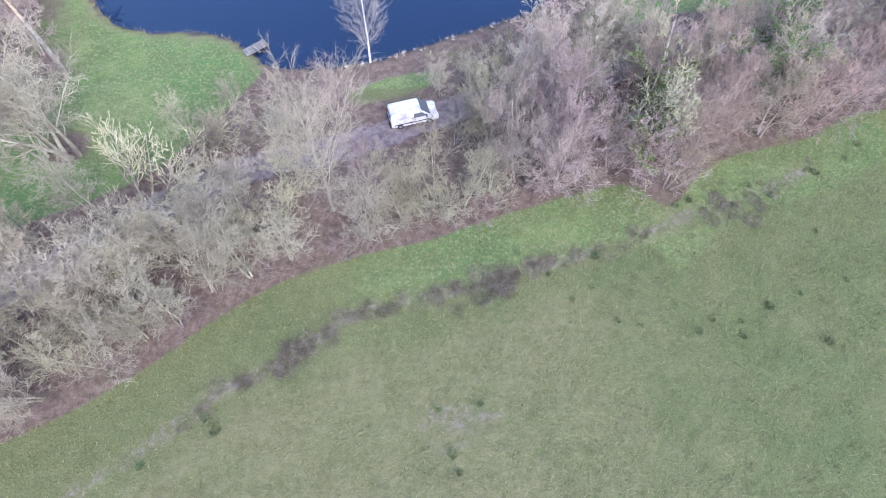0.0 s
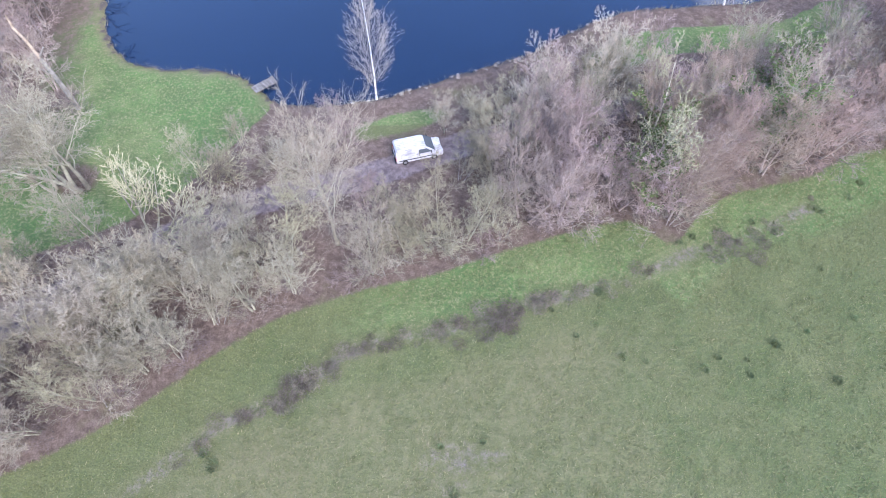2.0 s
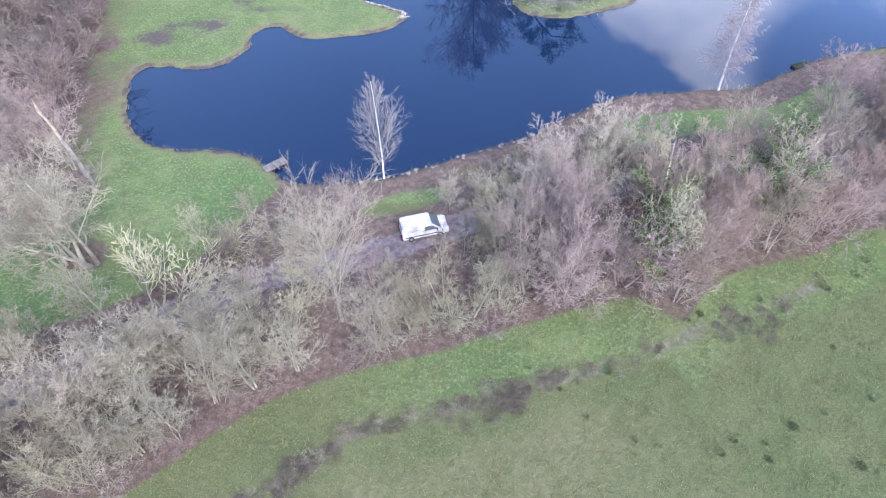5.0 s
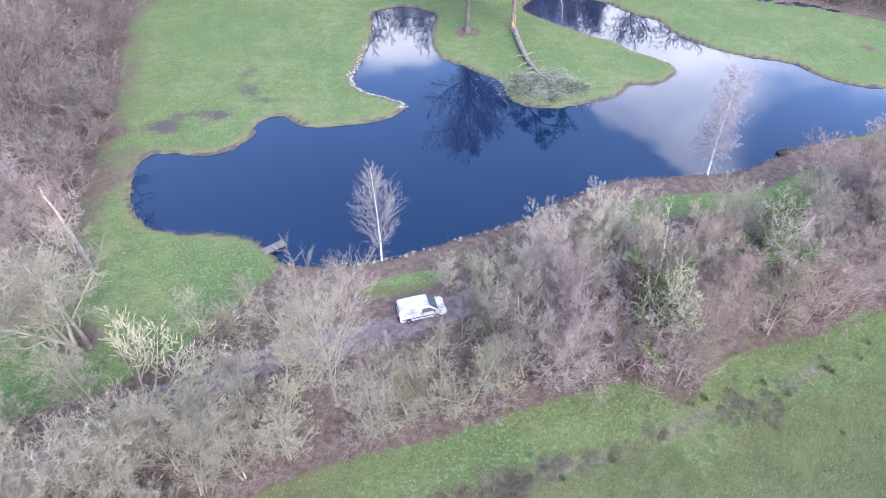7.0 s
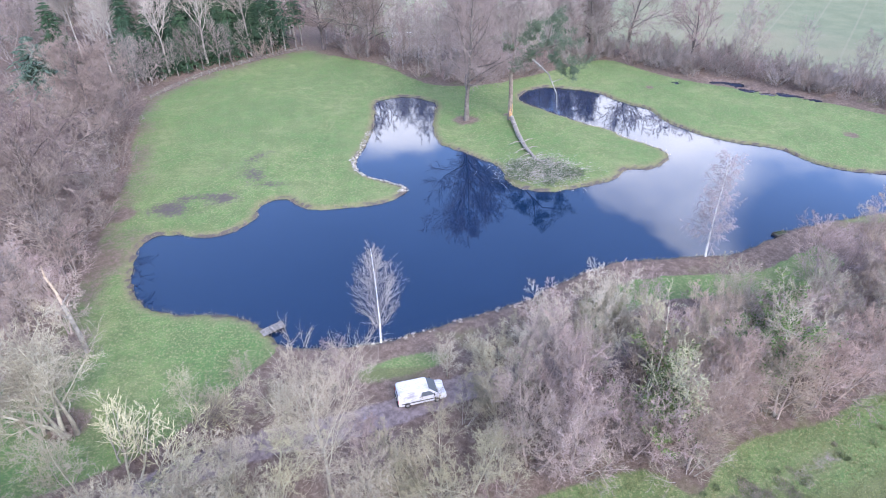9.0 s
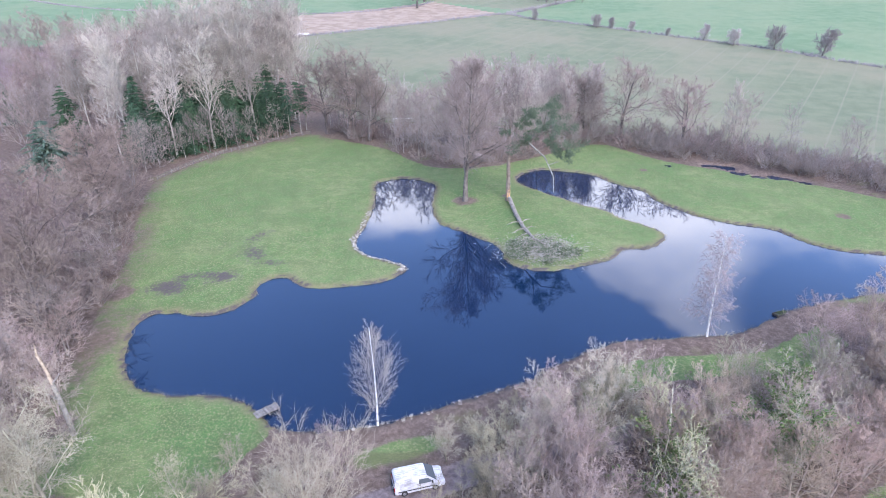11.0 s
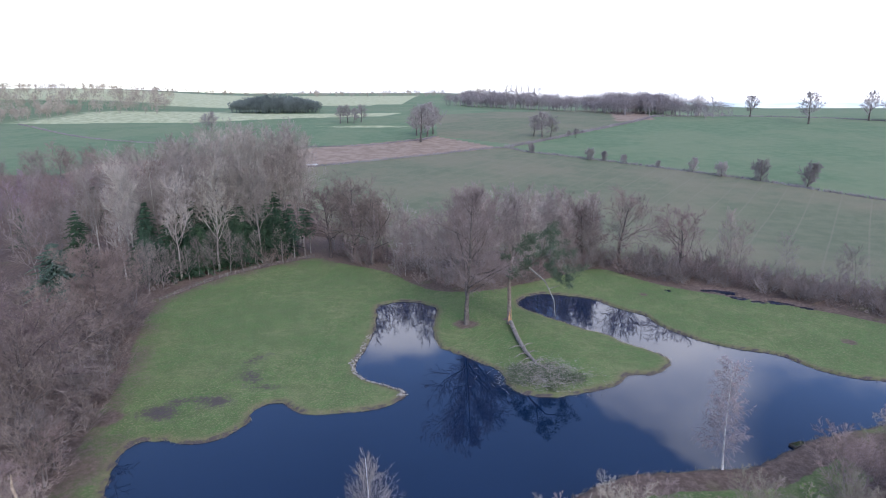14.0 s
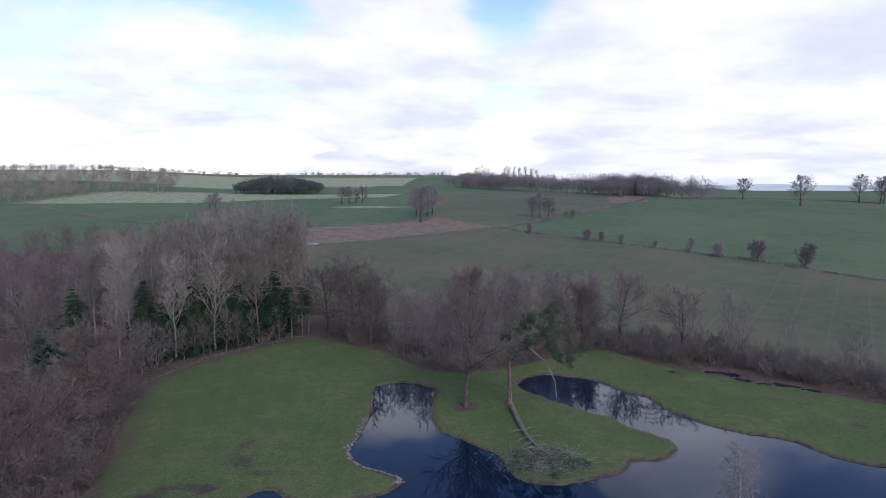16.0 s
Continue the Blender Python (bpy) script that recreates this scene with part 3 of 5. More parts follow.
def turned(d, angle, r):
    """The way d tipped by an angle to a side picked by r."""
    x, y, z = d
    ax, ay, az = (y, -x, 0.0) if abs(z) < 0.9 else (0.0, z, -y)
    k = 1.0 / math.sqrt(ax * ax + ay * ay + az * az)
    ax, ay, az = ax * k, ay * k, az * k
    bx, by, bz = y * az - z * ay, z * ax - x * az, x * ay - y * ax
    c, s, ca, sa = math.cos(r), math.sin(r), math.cos(angle), math.sin(angle)
    return (x * ca + (ax * c + bx * s) * sa, y * ca + (ay * c + by * s) * sa, z * ca + (az * c + bz * s) * sa)


def grow(seed, tall, girth, kids, ratio, angle, lift, wiggle, bare=0.25, stems=1, lean=(0, 0), spread=0.35, segs=(7, 5, 3, 2, 1), droop_tip=0.0, taper_out=0.55, oval=False, slim=1.0):
    """Branches as rows (stem, level, start, end, radius, radius). kids, ratio, angle, lift: for each level, how many come off the one before it, how long
    they are by it, how wide they stand off and how strongly they bend up (or, below 0, hang)."""
    r = random.Random(seed)
    rows = []
    top = len(kids)

    def limb(p, d, length, rad, level, stem):
        n = segs[level]
        w = wiggle[min(level, len(wiggle) - 1)]
        pts, (dx, dy, dz) = [p], d
        for i in range(n):
            dx, dy, dz = dx + r.gauss(0, w), dy + r.gauss(0, w), dz + r.gauss(0, w) + lift[level] / n - (droop_tip * i / n if level else 0)
            k = 1.0 / math.sqrt(dx * dx + dy * dy + dz * dz)
            dx, dy, dz = dx * k, dy * k, dz * k
            x, y, z = pts[-1]
            pts.append((x + dx * length / n, y + dy * length / n, z + dz * length / n))
        end = 0.0 if level == top else rad * (0.3 if level else 0.22)
        rads = [end + (rad - end) * (1 - i / n) ** (1.0 if level else 1.5) for i in range(n + 1)]
        for i in range(n):
            rows.append((stem, level, *pts[i], *pts[i + 1], rads[i], rads[i + 1]))
        if level == top:
            return
        lo = bare if level == 0 else 0.15
        for i in range(kids[level]):
            s = lo + (1 - lo) * (i + r.random()) / kids[level]
            j = min(int(s * n), n - 1)
            u = s * n - j
            a, b = pts[j], pts[j + 1]
            q = (a[0] + (b[0] - a[0]) * u, a[1] + (b[1] - a[1]) * u, a[2] + (b[2] - a[2]) * u)
            k = n / length
            dd = ((b[0] - a[0]) * k, (b[1] - a[1]) * k, (b[2] - a[2]) * k)
            size = length * ratio[level] * (1 - taper_out * (s - lo) / (1 - lo)) * r.uniform(0.7, 1.25)
            if oval and level == 0:
                u0 = (s - lo) / (1 - lo)
                size *= 0.5 + 0.75 * math.sin(math.pi * min(1.0, u0 * 1.05 + 0.08)) ** 0.8
            child = turned(dd, math.radians(angle[level] * r.uniform(0.7, 1.25)), i * 2.4 + r.uniform(-0.7, 0.7))
            limb(q, child, size, max(0.007 * girth, (rads[j] * (1 - u) + rads[j + 1] * u) * r.uniform(0.42, 0.62) * slim), level + 1, stem)

    for k in range(stems):
        ox, oy = (r.gauss(0, spread * 0.5), r.gauss(0, spread * 0.5)) if stems > 1 else (0.0, 0.0)
        d = (lean[0] + ox, lean[1] + oy, 1.0)
        f = 1.0 / math.sqrt(d[0] ** 2 + d[1] ** 2 + 1)
        limb((ox, oy, -0.2), (d[0] * f, d[1] * f, f), tall * r.uniform(0.82, 1.0) if stems > 1 else tall, girth * (0.75 if stems > 1 else 1), 0, k)
    return rows


def stem_mesh(name, chain, sides=8):
    """One unbroken tapered stem along a chain of segments."""
    pts = [chain[0][0:3]] + [q[3:6] for q in chain]
    rads = [chain[0][6] * 1.25] + [q[7] for q in chain]
    verts, faces = [], []
    for i, (p, rad) in enumerate(zip(pts, rads)):
        w = Vector(pts[min(i + 1, len(pts) - 1)]) - Vector(pts[max(i - 1, 0)])
        side = w.cross(Vector((0.13, 1, 0.07))).normalized()
        up = w.cross(side).normalized()
        verts += [Vector(p) + (side * math.cos(k * 2 * math.pi / sides) + up * math.sin(k * 2 * math.pi / sides)) * rad for k in range(sides)]
        if i:
            faces += [[(i - 1) * sides + k, (i - 1) * sides + (k + 1) % sides, i * sides + (k + 1) % sides, i * sides + k] for k in range(sides)]
    me = bpy.data.meshes.new(name)
    me.from_pydata(verts, [], faces)
    me.polygons.foreach_set("use_smooth", np.ones(len(faces), bool))
    return me


def bare_tree(kind, seed, bark, twigs, label, thick=0.014, fork=0, leaves=None, **how):
    """A leafless tree: the thing with its trunk (or one a stem), its crown of limbs, branches and twigs and, where it has some, ivy."""
    rows = grow(seed, **how)
    last = len(how["kids"])
    wood, limbs, fine = {}, [], {3: [], 4: []}
    for stem, level, *seg in rows:
        if level == 0:
            wood.setdefault(stem, []).append(seg)
        elif level <= fork:
            limbs.append(seg)
        else:
            seg[6] = thick if level == last else max(seg[6] * 0.85, thick * 1.3)
            seg[7] = max(seg[7], thick * 0.9) if level < last else 0.0
            fine[3 if level == last else 4].append(seg)
    tree = new(kind)
    for stem in wood.values():
        part("trunk", stem_mesh("trunk", stem), bark, tree)
    me = rods_mesh("crown", [(limbs, 4), (fine[4], 3), (fine[3], 3)])
    me.materials.append(twigs)
    me.materials.append(bark)
    me.polygons.foreach_set("material_index", (np.arange(len(me.polygons)) < 4 * len(limbs)).astype(np.int32))
    part("crown", me, None, tree)
    if leaves:
        mat, count, size, low, high = leaves
        part("ivy", leaf_mesh("ivy", [row[1:] for row in rows if row[1] <= 2], count, size, seed, low, high), mat, tree, "dark green ivy clinging to the limbs")
    return tagged(tree, label, "tree" if "shrub" not in kind else "shrub")


def leaf_mesh(name, rows, count, size, seed, low=0.0, high=99.0):
    """Small folded leaves set round the given branches."""
    r = np.random.default_rng(seed + 99)
    a, b = np.array([q[1:4] for q in rows]), np.array([q[4:7] for q in rows])
    ok = (a[:, 2] >= low) & (a[:, 2] <= high)
    a, b = a[ok], b[ok]
    long = np.linalg.norm(b - a, axis=1)
    i = r.choice(len(a), count, p=long / long.sum())
    u = r.random((count, 1))
    c = a[i] * (1 - u) + b[i] * u + r.normal(0, size * 1.6, (count, 3))
    s, w = r.normal(size=(count, 3)), r.normal(size=(count, 3))
    s /= np.linalg.norm(s, axis=1, keepdims=True)
    w = np.cross(s, w)
    w /= np.linalg.norm(w, axis=1, keepdims=True)
    n = np.cross(s, w) * size * 0.25
    k = size * r.uniform(0.6, 1.3, (count, 1))
    v = np.stack([c - s * k, c + w * k * 0.6 + n, c + s * k, c - w * k * 0.6 + n], 1).reshape(-1, 3)
    o = np.arange(count)[:, None] * 4
    f = np.concatenate([o + [0, 1, 2], o + [0, 2, 3]]).tolist()
    me = bpy.data.meshes.new(name)
    me.from_pydata(v.tolist(), [], f)
    return me


def conifer(kind, seed, tall, wide, mat, label, whorls=26, arms=9, sprays=11, first=0.07, thick=0.075, stem_mat=None):
    """A spruce-like tree: a straight stem and ragged tiers of hanging sprays."""
    r = random.Random(seed)
    stem = [(0, 0, -0.2, 0, 0, tall * 0.97, tall * 0.014, 0.03)]
    green = []
    bulge = [r.uniform(0.6, 1.25) for _ in range(12)]
    for i in range(whorls):
        s = first + (0.99 - first) * (i + r.random() * 0.9) / whorls
        reach = wide * (1 - s) ** 0.72 * r.uniform(0.6, 1.25) + 0.3
        for j in range(arms):
            t = j * 2 * math.pi / arms + i * 1.1 + r.uniform(-0.5, 0.5)
            far = reach * r.uniform(0.55, 1.15) * bulge[int(t * 1.9 + s * 4) % 12]
            drop = far * r.uniform(0.05, 0.5)
            c, n = math.cos(t), math.sin(t)
            for k in range(sprays):
                u = (k + r.random()) / sprays
                x, y, z = c * far * u, n * far * u, tall * s - drop * u * u
                w = 0.22 * far ** 0.5
                green.append((x, y, z, x + c * far * 0.16 + r.gauss(0, w), y + n * far * 0.16 + r.gauss(0, w), z - far * 0.07 + r.gauss(0, w * 0.7), thick * (1.4 - 0.6 * u) * r.uniform(0.7, 1.5), 0.0))
    tree = new(kind)
    part("trunk", rods_mesh("trunk", [(stem, 6)]), stem_mat or BARK_DARK, tree)
    part("crown", rods_mesh("crown", [(green, 3)]), mat, tree)
    return tagged(tree, label, "tree")


FINE = dict(wiggle=(0.07, 0.12, 0.16, 0.2, 0.2), segs=(5, 4, 3, 2, 1), lift=(0, 0.4, 0.3, 0.15, 0), angle=(46, 46, 44, 44))
DOME = dict(bare=0.14, stems=2, spread=0.5, taper_out=0.5, **FINE)
SHRUB = dict(bare=0.06, wiggle=(0.08, 0.14, 0.2), segs=(3, 2, 1, 1), angle=(46, 44, 42), lift=(0, 0.2, 0.1, 0))
WOODS = dict(wiggle=(0.05, 0.12, 0.16), segs=(5, 3, 2, 1))
BOUGHS = dict(wiggle=(0.05, 0.12, 0.16, 0.18), segs=(7, 6, 3, 2, 1))
KINDS = {
    # near the camera: limbs, branches and twigs all told apart
    "big": [bare_tree("ash_tree", 14, BARK_LICHEN, TWIG_ASH, "tall bare grey tree with spreading limbs", 0.0095, fork=1, tall=15.0, girth=0.23, slim=0.8, kids=(20, 9, 7, 6), ratio=(0.46, 0.46, 0.5, 0.55),
                      angle=(46, 42, 42, 40), lift=(0.1, 0.5, 0.3, 0.1, 0), bare=0.26, oval=True, taper_out=0.15, **BOUGHS)],
    "mauve": [bare_tree("hawthorn_tree", 20 + k, BARK_MAUVE, TWIG_MAUVE, "bare mauve-brown tree with dense fine twigs", 0.0105, fork=1, tall=8.2, girth=0.12, kids=(12, 7, 6, 5), ratio=(0.55, 0.52, 0.55, 0.62),
                        **DOME) for k in range(3)],
    "pale": [bare_tree("field_maple", 30 + k, BARK_LICHEN, TWIG_PALE, "bare tree with pale lichen-grey twigs", 0.0105, fork=1, tall=8.2, girth=0.12, kids=(12, 7, 6, 5), ratio=(0.55, 0.52, 0.55, 0.6),
                       **DOME) for k in range(3)],
    "cream": [bare_tree("cream_maple", 34 + k, BARK_LICHEN, TWIG_CREAM, "bare tree with cream-coloured upright twigs", 0.0115, fork=1, tall=8.4, girth=0.12, kids=(12, 7, 6, 5), ratio=(0.5, 0.52, 0.55, 0.6),
                        **DOME) for k in range(2)],
    "olive": [bare_tree("goat_willow", 36 + k, BARK_LICHEN, TWIG_OLIVE, "bare tree with olive-brown twigs", 0.0105, fork=1, tall=8.2, girth=0.12, kids=(12, 7, 6, 5), ratio=(0.52, 0.52, 0.55, 0.6),
                        **DOME) for k in range(2)],
    "rosy": [bare_tree("dogwood_tree", 38, BARK_MAUVE, TWIG_ROSY, "bare tree with reddish-brown fine twigs", 0.0105, fork=1, tall=8.0, girth=0.12, kids=(12, 7, 6, 5), ratio=(0.54, 0.52, 0.55, 0.62),
                       **DOME)],
    "straw": [bare_tree("willow_tree", 40 + k, BARK_LICHEN, TWIG_STRAW, "bare tree with straw-coloured shoots", 0.018, fork=1, tall=5.4, girth=0.11, kids=(8, 6, 5), ratio=(0.58, 0.5, 0.6),
                        bare=0.12, stems=11, spread=2.1, wiggle=(0.07, 0.1, 0.12, 0.14), segs=(5, 4, 3, 1), lift=(0, 0.4, 0.3, 0.1), angle=(42, 40, 36)) for k in range(2)],
    "brown": [bare_tree("blackthorn_shrub", 50 + k, BARK_DARK, TWIG_BROWN, "leafless brown thicket shrub", 0.013, tall=5, girth=0.06, kids=(7, 6, 6), ratio=(0.6, 0.55, 0.6),
                        stems=4, spread=1.1, **SHRUB) for k in range(3)],
    "grey": [bare_tree("elder_shrub", 60 + k, BARK_GREY, TWIG_GREY, "leafless grey thicket shrub", 0.013, tall=6, girth=0.07, kids=(7, 6, 6), ratio=(0.58, 0.52, 0.6),
                       stems=4, spread=1.0, **SHRUB) for k in range(3)],
    "ivied": [bare_tree("ivied_tree", 70, BARK_LICHEN, TWIG_STRAW, "bare pale tree with ivy on its limbs", 0.025, fork=2, tall=11.5, girth=0.2, kids=(13, 7, 7), ratio=(0.5, 0.5, 0.55),
                        bare=0.15, stems=3, spread=0.7, wiggle=(0.08, 0.2, 0.28, 0.3), segs=(6, 5, 4, 1), lift=(0, 0.5, 0.4, 0.2), angle=(48, 46, 44), leaves=(IVY, 3600, 0.13, 1.0, 7.0))],
    "sallow": [bare_tree("sallow_tree", 75, BARK_LICHEN, TWIG_GREY, "grey-green bare tree hung with ivy", 0.0125, fork=1, tall=10.5, girth=0.15, kids=(12, 7, 6, 5), ratio=(0.5, 0.52, 0.55, 0.6),
                         leaves=(IVY, 5200, 0.12, 1.0, 8.5), **DOME)],
    # the woods round the water
    "wood": [bare_tree("bare_tree", 80 + k, BARK_GREY, (TWIG_BROWN, TWIG_BROWN, TWIG_WOOD)[k], "bare winter tree with a grey-brown crown", 0.022, tall=15, girth=0.17, kids=(16, 9, 9), ratio=(0.48, 0.52, 0.6),
                       angle=(48, 46, 46), lift=(0, 0.4, 0.2, 0), bare=0.15, **WOODS) for k in range(3)],
    "alder": [bare_tree("alder_tree", 86 + k, BARK_GREY, (TWIG_RED, TWIG_DUN, TWIG_DUN)[k], "slender leafless alder with reddish-brown twigs", 0.021, tall=17, girth=0.13, kids=(22, 8, 9), ratio=(0.32, 0.55, 0.66),
                        angle=(48, 46, 46), lift=(0, 0.45, 0.2, 0), bare=0.2, **WOODS) for k in range(3)],
    "oak": [bare_tree("oak_tree", 90 + k, BARK_DARK, TWIG_BROWN, "spreading leafless oak", 0.022, fork=1, tall=14, girth=0.36, kids=(17, 8, 7, 6), ratio=(0.5, 0.5, 0.5, 0.55),
                      angle=(56, 46, 44, 42), lift=(0, 0.4, 0.25, 0.1, 0), bare=0.2, oval=True, taper_out=0.3, wiggle=(0.05, 0.2, 0.22), segs=(6, 5, 3, 1, 1)) for k in range(2)],
    "poplar": [bare_tree("poplar_tree", 93 + k, BARK_PALE, TWIG_POPLAR, "tall bare poplar with pale upright limbs", 0.03, fork=1, tall=30, girth=0.34, kids=(22, 8, 6, 3), ratio=(0.34, 0.48, 0.5, 0.6),
                         angle=(40, 42, 42, 42), lift=(0, 0.6, 0.3, 0.1, 0), bare=0.3, taper_out=0.35, wiggle=(0.05, 0.12, 0.16), segs=(6, 4, 2, 1, 1)) for k in range(3)],
    "thicket": [bare_tree("thicket_shrub", 96 + k, BARK_GREY, (TWIG_BROWN, TWIG_WOOD)[k], "low brown leafless thicket", 0.017, tall=5.4, girth=0.05, kids=(8, 6, 2), ratio=(0.42, 0.6, 0.7),
                          angle=(38, 40, 42), lift=(0, 0.3, 0.2, 0), bare=0.05, stems=6, spread=1.1, wiggle=(0.1, 0.18), segs=(2, 1, 1, 1)) for k in range(2)],
    "purple": [bare_tree("purple_birch", 120 + k, BARK_PALE, TWIG_PURPLE, "young birch with a purple haze of twigs", 0.022, tall=13, girth=0.11, kids=(18, 8, 9), ratio=(0.34, 0.52, 0.6),
                         angle=(44, 44, 44), lift=(0, 0.4, 0.2, 0), bare=0.2, **WOODS) for k in range(2)],
    # far off
    "far": [bare_tree("distant_tree", 100 + k, BARK_DARK, TWIG_FAR, "distant leafless tree on the hillside", 0.045, tall=13, girth=0.36, kids=(20, 10, 14), ratio=(0.46, 0.52, 0.6),
                      angle=(56, 48, 46), lift=(0, 0.3, 0.1, 0), bare=0.2, oval=True, wiggle=(0.08, 0.15, 0.2), segs=(4, 2, 1, 1)) for k in range(3)],
    "bush": [bare_tree("hedge_bush", 106 + k, BARK_DARK, TWIG_FAR, "rounded leafless bush in the far hedge", 0.04, tall=4.8, girth=0.14, kids=(30, 8, 7), ratio=(0.46, 0.5, 0.6),
                       angle=(62, 46, 46), lift=(0, 0.5, 0.2, 0), bare=0.03, oval=True, taper_out=0.3, wiggle=(0.08, 0.15, 0.2), segs=(4, 2, 1, 1)) for k in range(2)],
    "spruce": [conifer("spruce_tree", 110 + k, 18, 6.4, NEEDLE_DARK, "dark green spruce at the wood's edge", whorls=26, arms=9, sprays=11, thick=0.13) for k in range(3)],
    "stand": [conifer("stand_pine", 118 + k, 14, 4.2, NEEDLE_DARK, "dark pine with a bare lower stem", whorls=13, arms=9, sprays=12, first=0.42, thick=0.13, stem_mat=BARK_GREY) for k in range(2)],
    "fir": [conifer("fir_tree", 113, 15, 8.0, NEEDLE_DARK, "broad dark green fir", arms=11, thick=0.16)],
    "bluefir": [conifer("pine_tree", 115, 13, 5.5, NEEDLE_BLUE, "blue-green rounded conifer tree", whorls=20, arms=12, thick=0.17)],
}
for some in KINDS.values():
    for ob in some:
        ob["used"] = 0
chance = random.Random(5)


def plant(kind, x, y, tall=1.0, which=None, label="", group="", lean=(0, 0), turn=None, wide=None):
    """Sets a tree out; the first of each kind is the one that was grown, the rest are its copies. tall: its size by the grown one."""
    some = KINDS[kind]
    ob = some[chance.randrange(len(some)) if which is None else which]
    m = Matrix.Translation((x, y, height(x, y) - 0.05)) @ Euler((radians(lean[0]), radians(lean[1]), chance.uniform(0, 6.28) if turn is None else radians(turn)), "XYZ").to_matrix().to_4x4()
    if ob["used"]:
        ob = copy_thing(ob, m)
        del ob["used"]
    else:
        ob["used"] = 1
        ob.matrix_basis = m
    w = tall if wide is None else wide
    ob.scale = (w, w, tall)
    return tagged(ob, label, group=group)


# the hedge belt between the near field and the water
NEAR = "trees of the hedge belt"
HEROES = [("big", -9.6, 29.0, 0.84), ("straw", -27.0, 30.0, 1.3), ("ivied", 17.4, 36.5, 1.15), ("sallow", 31.6, 41.5, 1.15), ("cream", 7.4, 43.8, 0.75), ("cream", 12.2, 46.0, 0.95), ("cream", 16.2, 46.6, 1.05), ("cream", 9.8, 45.6, 0.8), ("cream", 14.4, 44.0, 0.95), ("cream", 19.0, 47.6, 0.85), ("pale", 4.6, 31.0, 0.85), ("olive", 5.0, 37.4, 0.66), ("pale", 7.6, 39.0, 0.8), ("olive", 5.2, 34.4, 0.8),
          ("pale", -14.5, 38.6, 0.66), ("mauve", -10.5, 40.6, 0.7), ("pale", -20.0, 36.0, 0.55), ("olive", -17.0, 38.4, 0.5), ("grey", -13.5, 42.4, 0.42), ("mauve", 14.5, 49.5, 0.7), ("pale", 19.8, 50.5, 0.75)]
for k, x, y, s in HEROES:
    plant(k, x, y, s, group=NEAR, turn=220 if k == "big" else None)


def clear(x, y, lane=1.9, shy=1.6):
    """Free ground in the belt: off the lane, the van and the open strips."""
    lo = np.interp(x, FIELD_EDGE[:, 0], FIELD_EDGE[:, 1])
    hi = np.interp(x, HEDGE_NORTH[:, 0], HEDGE_NORTH[:, 1]) if x < -19 else np.interp(x, *np.array(NEAR_BANK[::-1]).T) - (7.0 if x < 12 else 10.5)
    at = np.array([x]), np.array([y])
    return (lo + min(shy, 1.2) < y < hi - 0.5 and gap(*at, LANE)[0] > lane and math.hypot((x + 2.4) / 1.3, y - 39.3) > 3.9 and math.hypot((x + 4.5) / 2, y - 44.5) > 2.2
            and math.hypot((x + 7.5) / 1.6, y - 36.2) > 2.4 and math.hypot(x + 9.6, y - 27.2) > 2.6 and not (-23 < x < -11 and y > 41))


taken = [(x, y) for k, x, y, s in HEROES]
tries = 0
while len(taken) < 160 and tries < 16000:
    tries += 1
    x = chance.uniform(-58, 68)
    lo = np.interp(x, FIELD_EDGE[:, 0], FIELD_EDGE[:, 1])
    y = lo + (chance.uniform(1.4, 3.2) if tries < 1500 else chance.uniform(2.0, 34))
    if x < -11 and y < lo + 1.9 or -6.5 < x < 4 and 31.5 < y < 39 or not clear(x, y, 2.4 if x < -4 else 1.5) or 20 < x < 42 and y > np.interp(x, [20, 42], [45, 51]) or any((x - a) ** 2 + (y - b) ** 2 < (17 if i < 4 else 5.2) for i, (a, b) in enumerate(taken)):
        continue
    taken.append((x, y))
    if x < -13:
        kind = chance.choice(("pale", "pale", "pale", "olive"))
    elif y > 42 and x < 22:
        kind = chance.choice(("olive", "olive", "pale"))
    elif x < -5:
        kind = chance.choice(("mauve", "pale"))
    elif x < 6:
        kind = "olive"
    elif x < 19:
        kind = "mauve" if y < 38.5 else chance.choice(("pale", "pale", "mauve"))
    elif x < 27:
        kind = chance.choice(("rosy", "rosy", "mauve"))
    else:
        kind = chance.choice(("mauve", "pale", "rosy", "pale"))
    low = 0.45 if -25 < x < -15 and y > 38.5 else 1.0
    plant(kind, x, y, low * chance.uniform(0.5, 0.66) if y > 42 and x < 18 else low * chance.uniform(0.8, 1.02) if x < 6 else chance.uniform(0.95, 1.25), group=NEAR)
spots, tries = [], 0
while len(spots) < 100 and tries < 6000:
    tries += 1
    x = chance.uniform(-58, 64)
    lo = np.interp(x, FIELD_EDGE[:, 0], FIELD_EDGE[:, 1])
    y = lo + (chance.uniform(0.8, 3.0) if tries < 400 else chance.uniform(0.8, 30))
    if clear(x, y, 1.4, 0.7) and all((x - a) ** 2 + (y - b) ** 2 > 3.2 for a, b in spots):
        spots.append((x, y))
        plant(chance.choice(("brown", "grey") if x < 6 else ("brown", "brown", "grey")), x, y, chance.uniform(0.4, 0.8), group="shrubs of the hedge belt")

# woods to the west and north
WEST = "trees of the west wood"
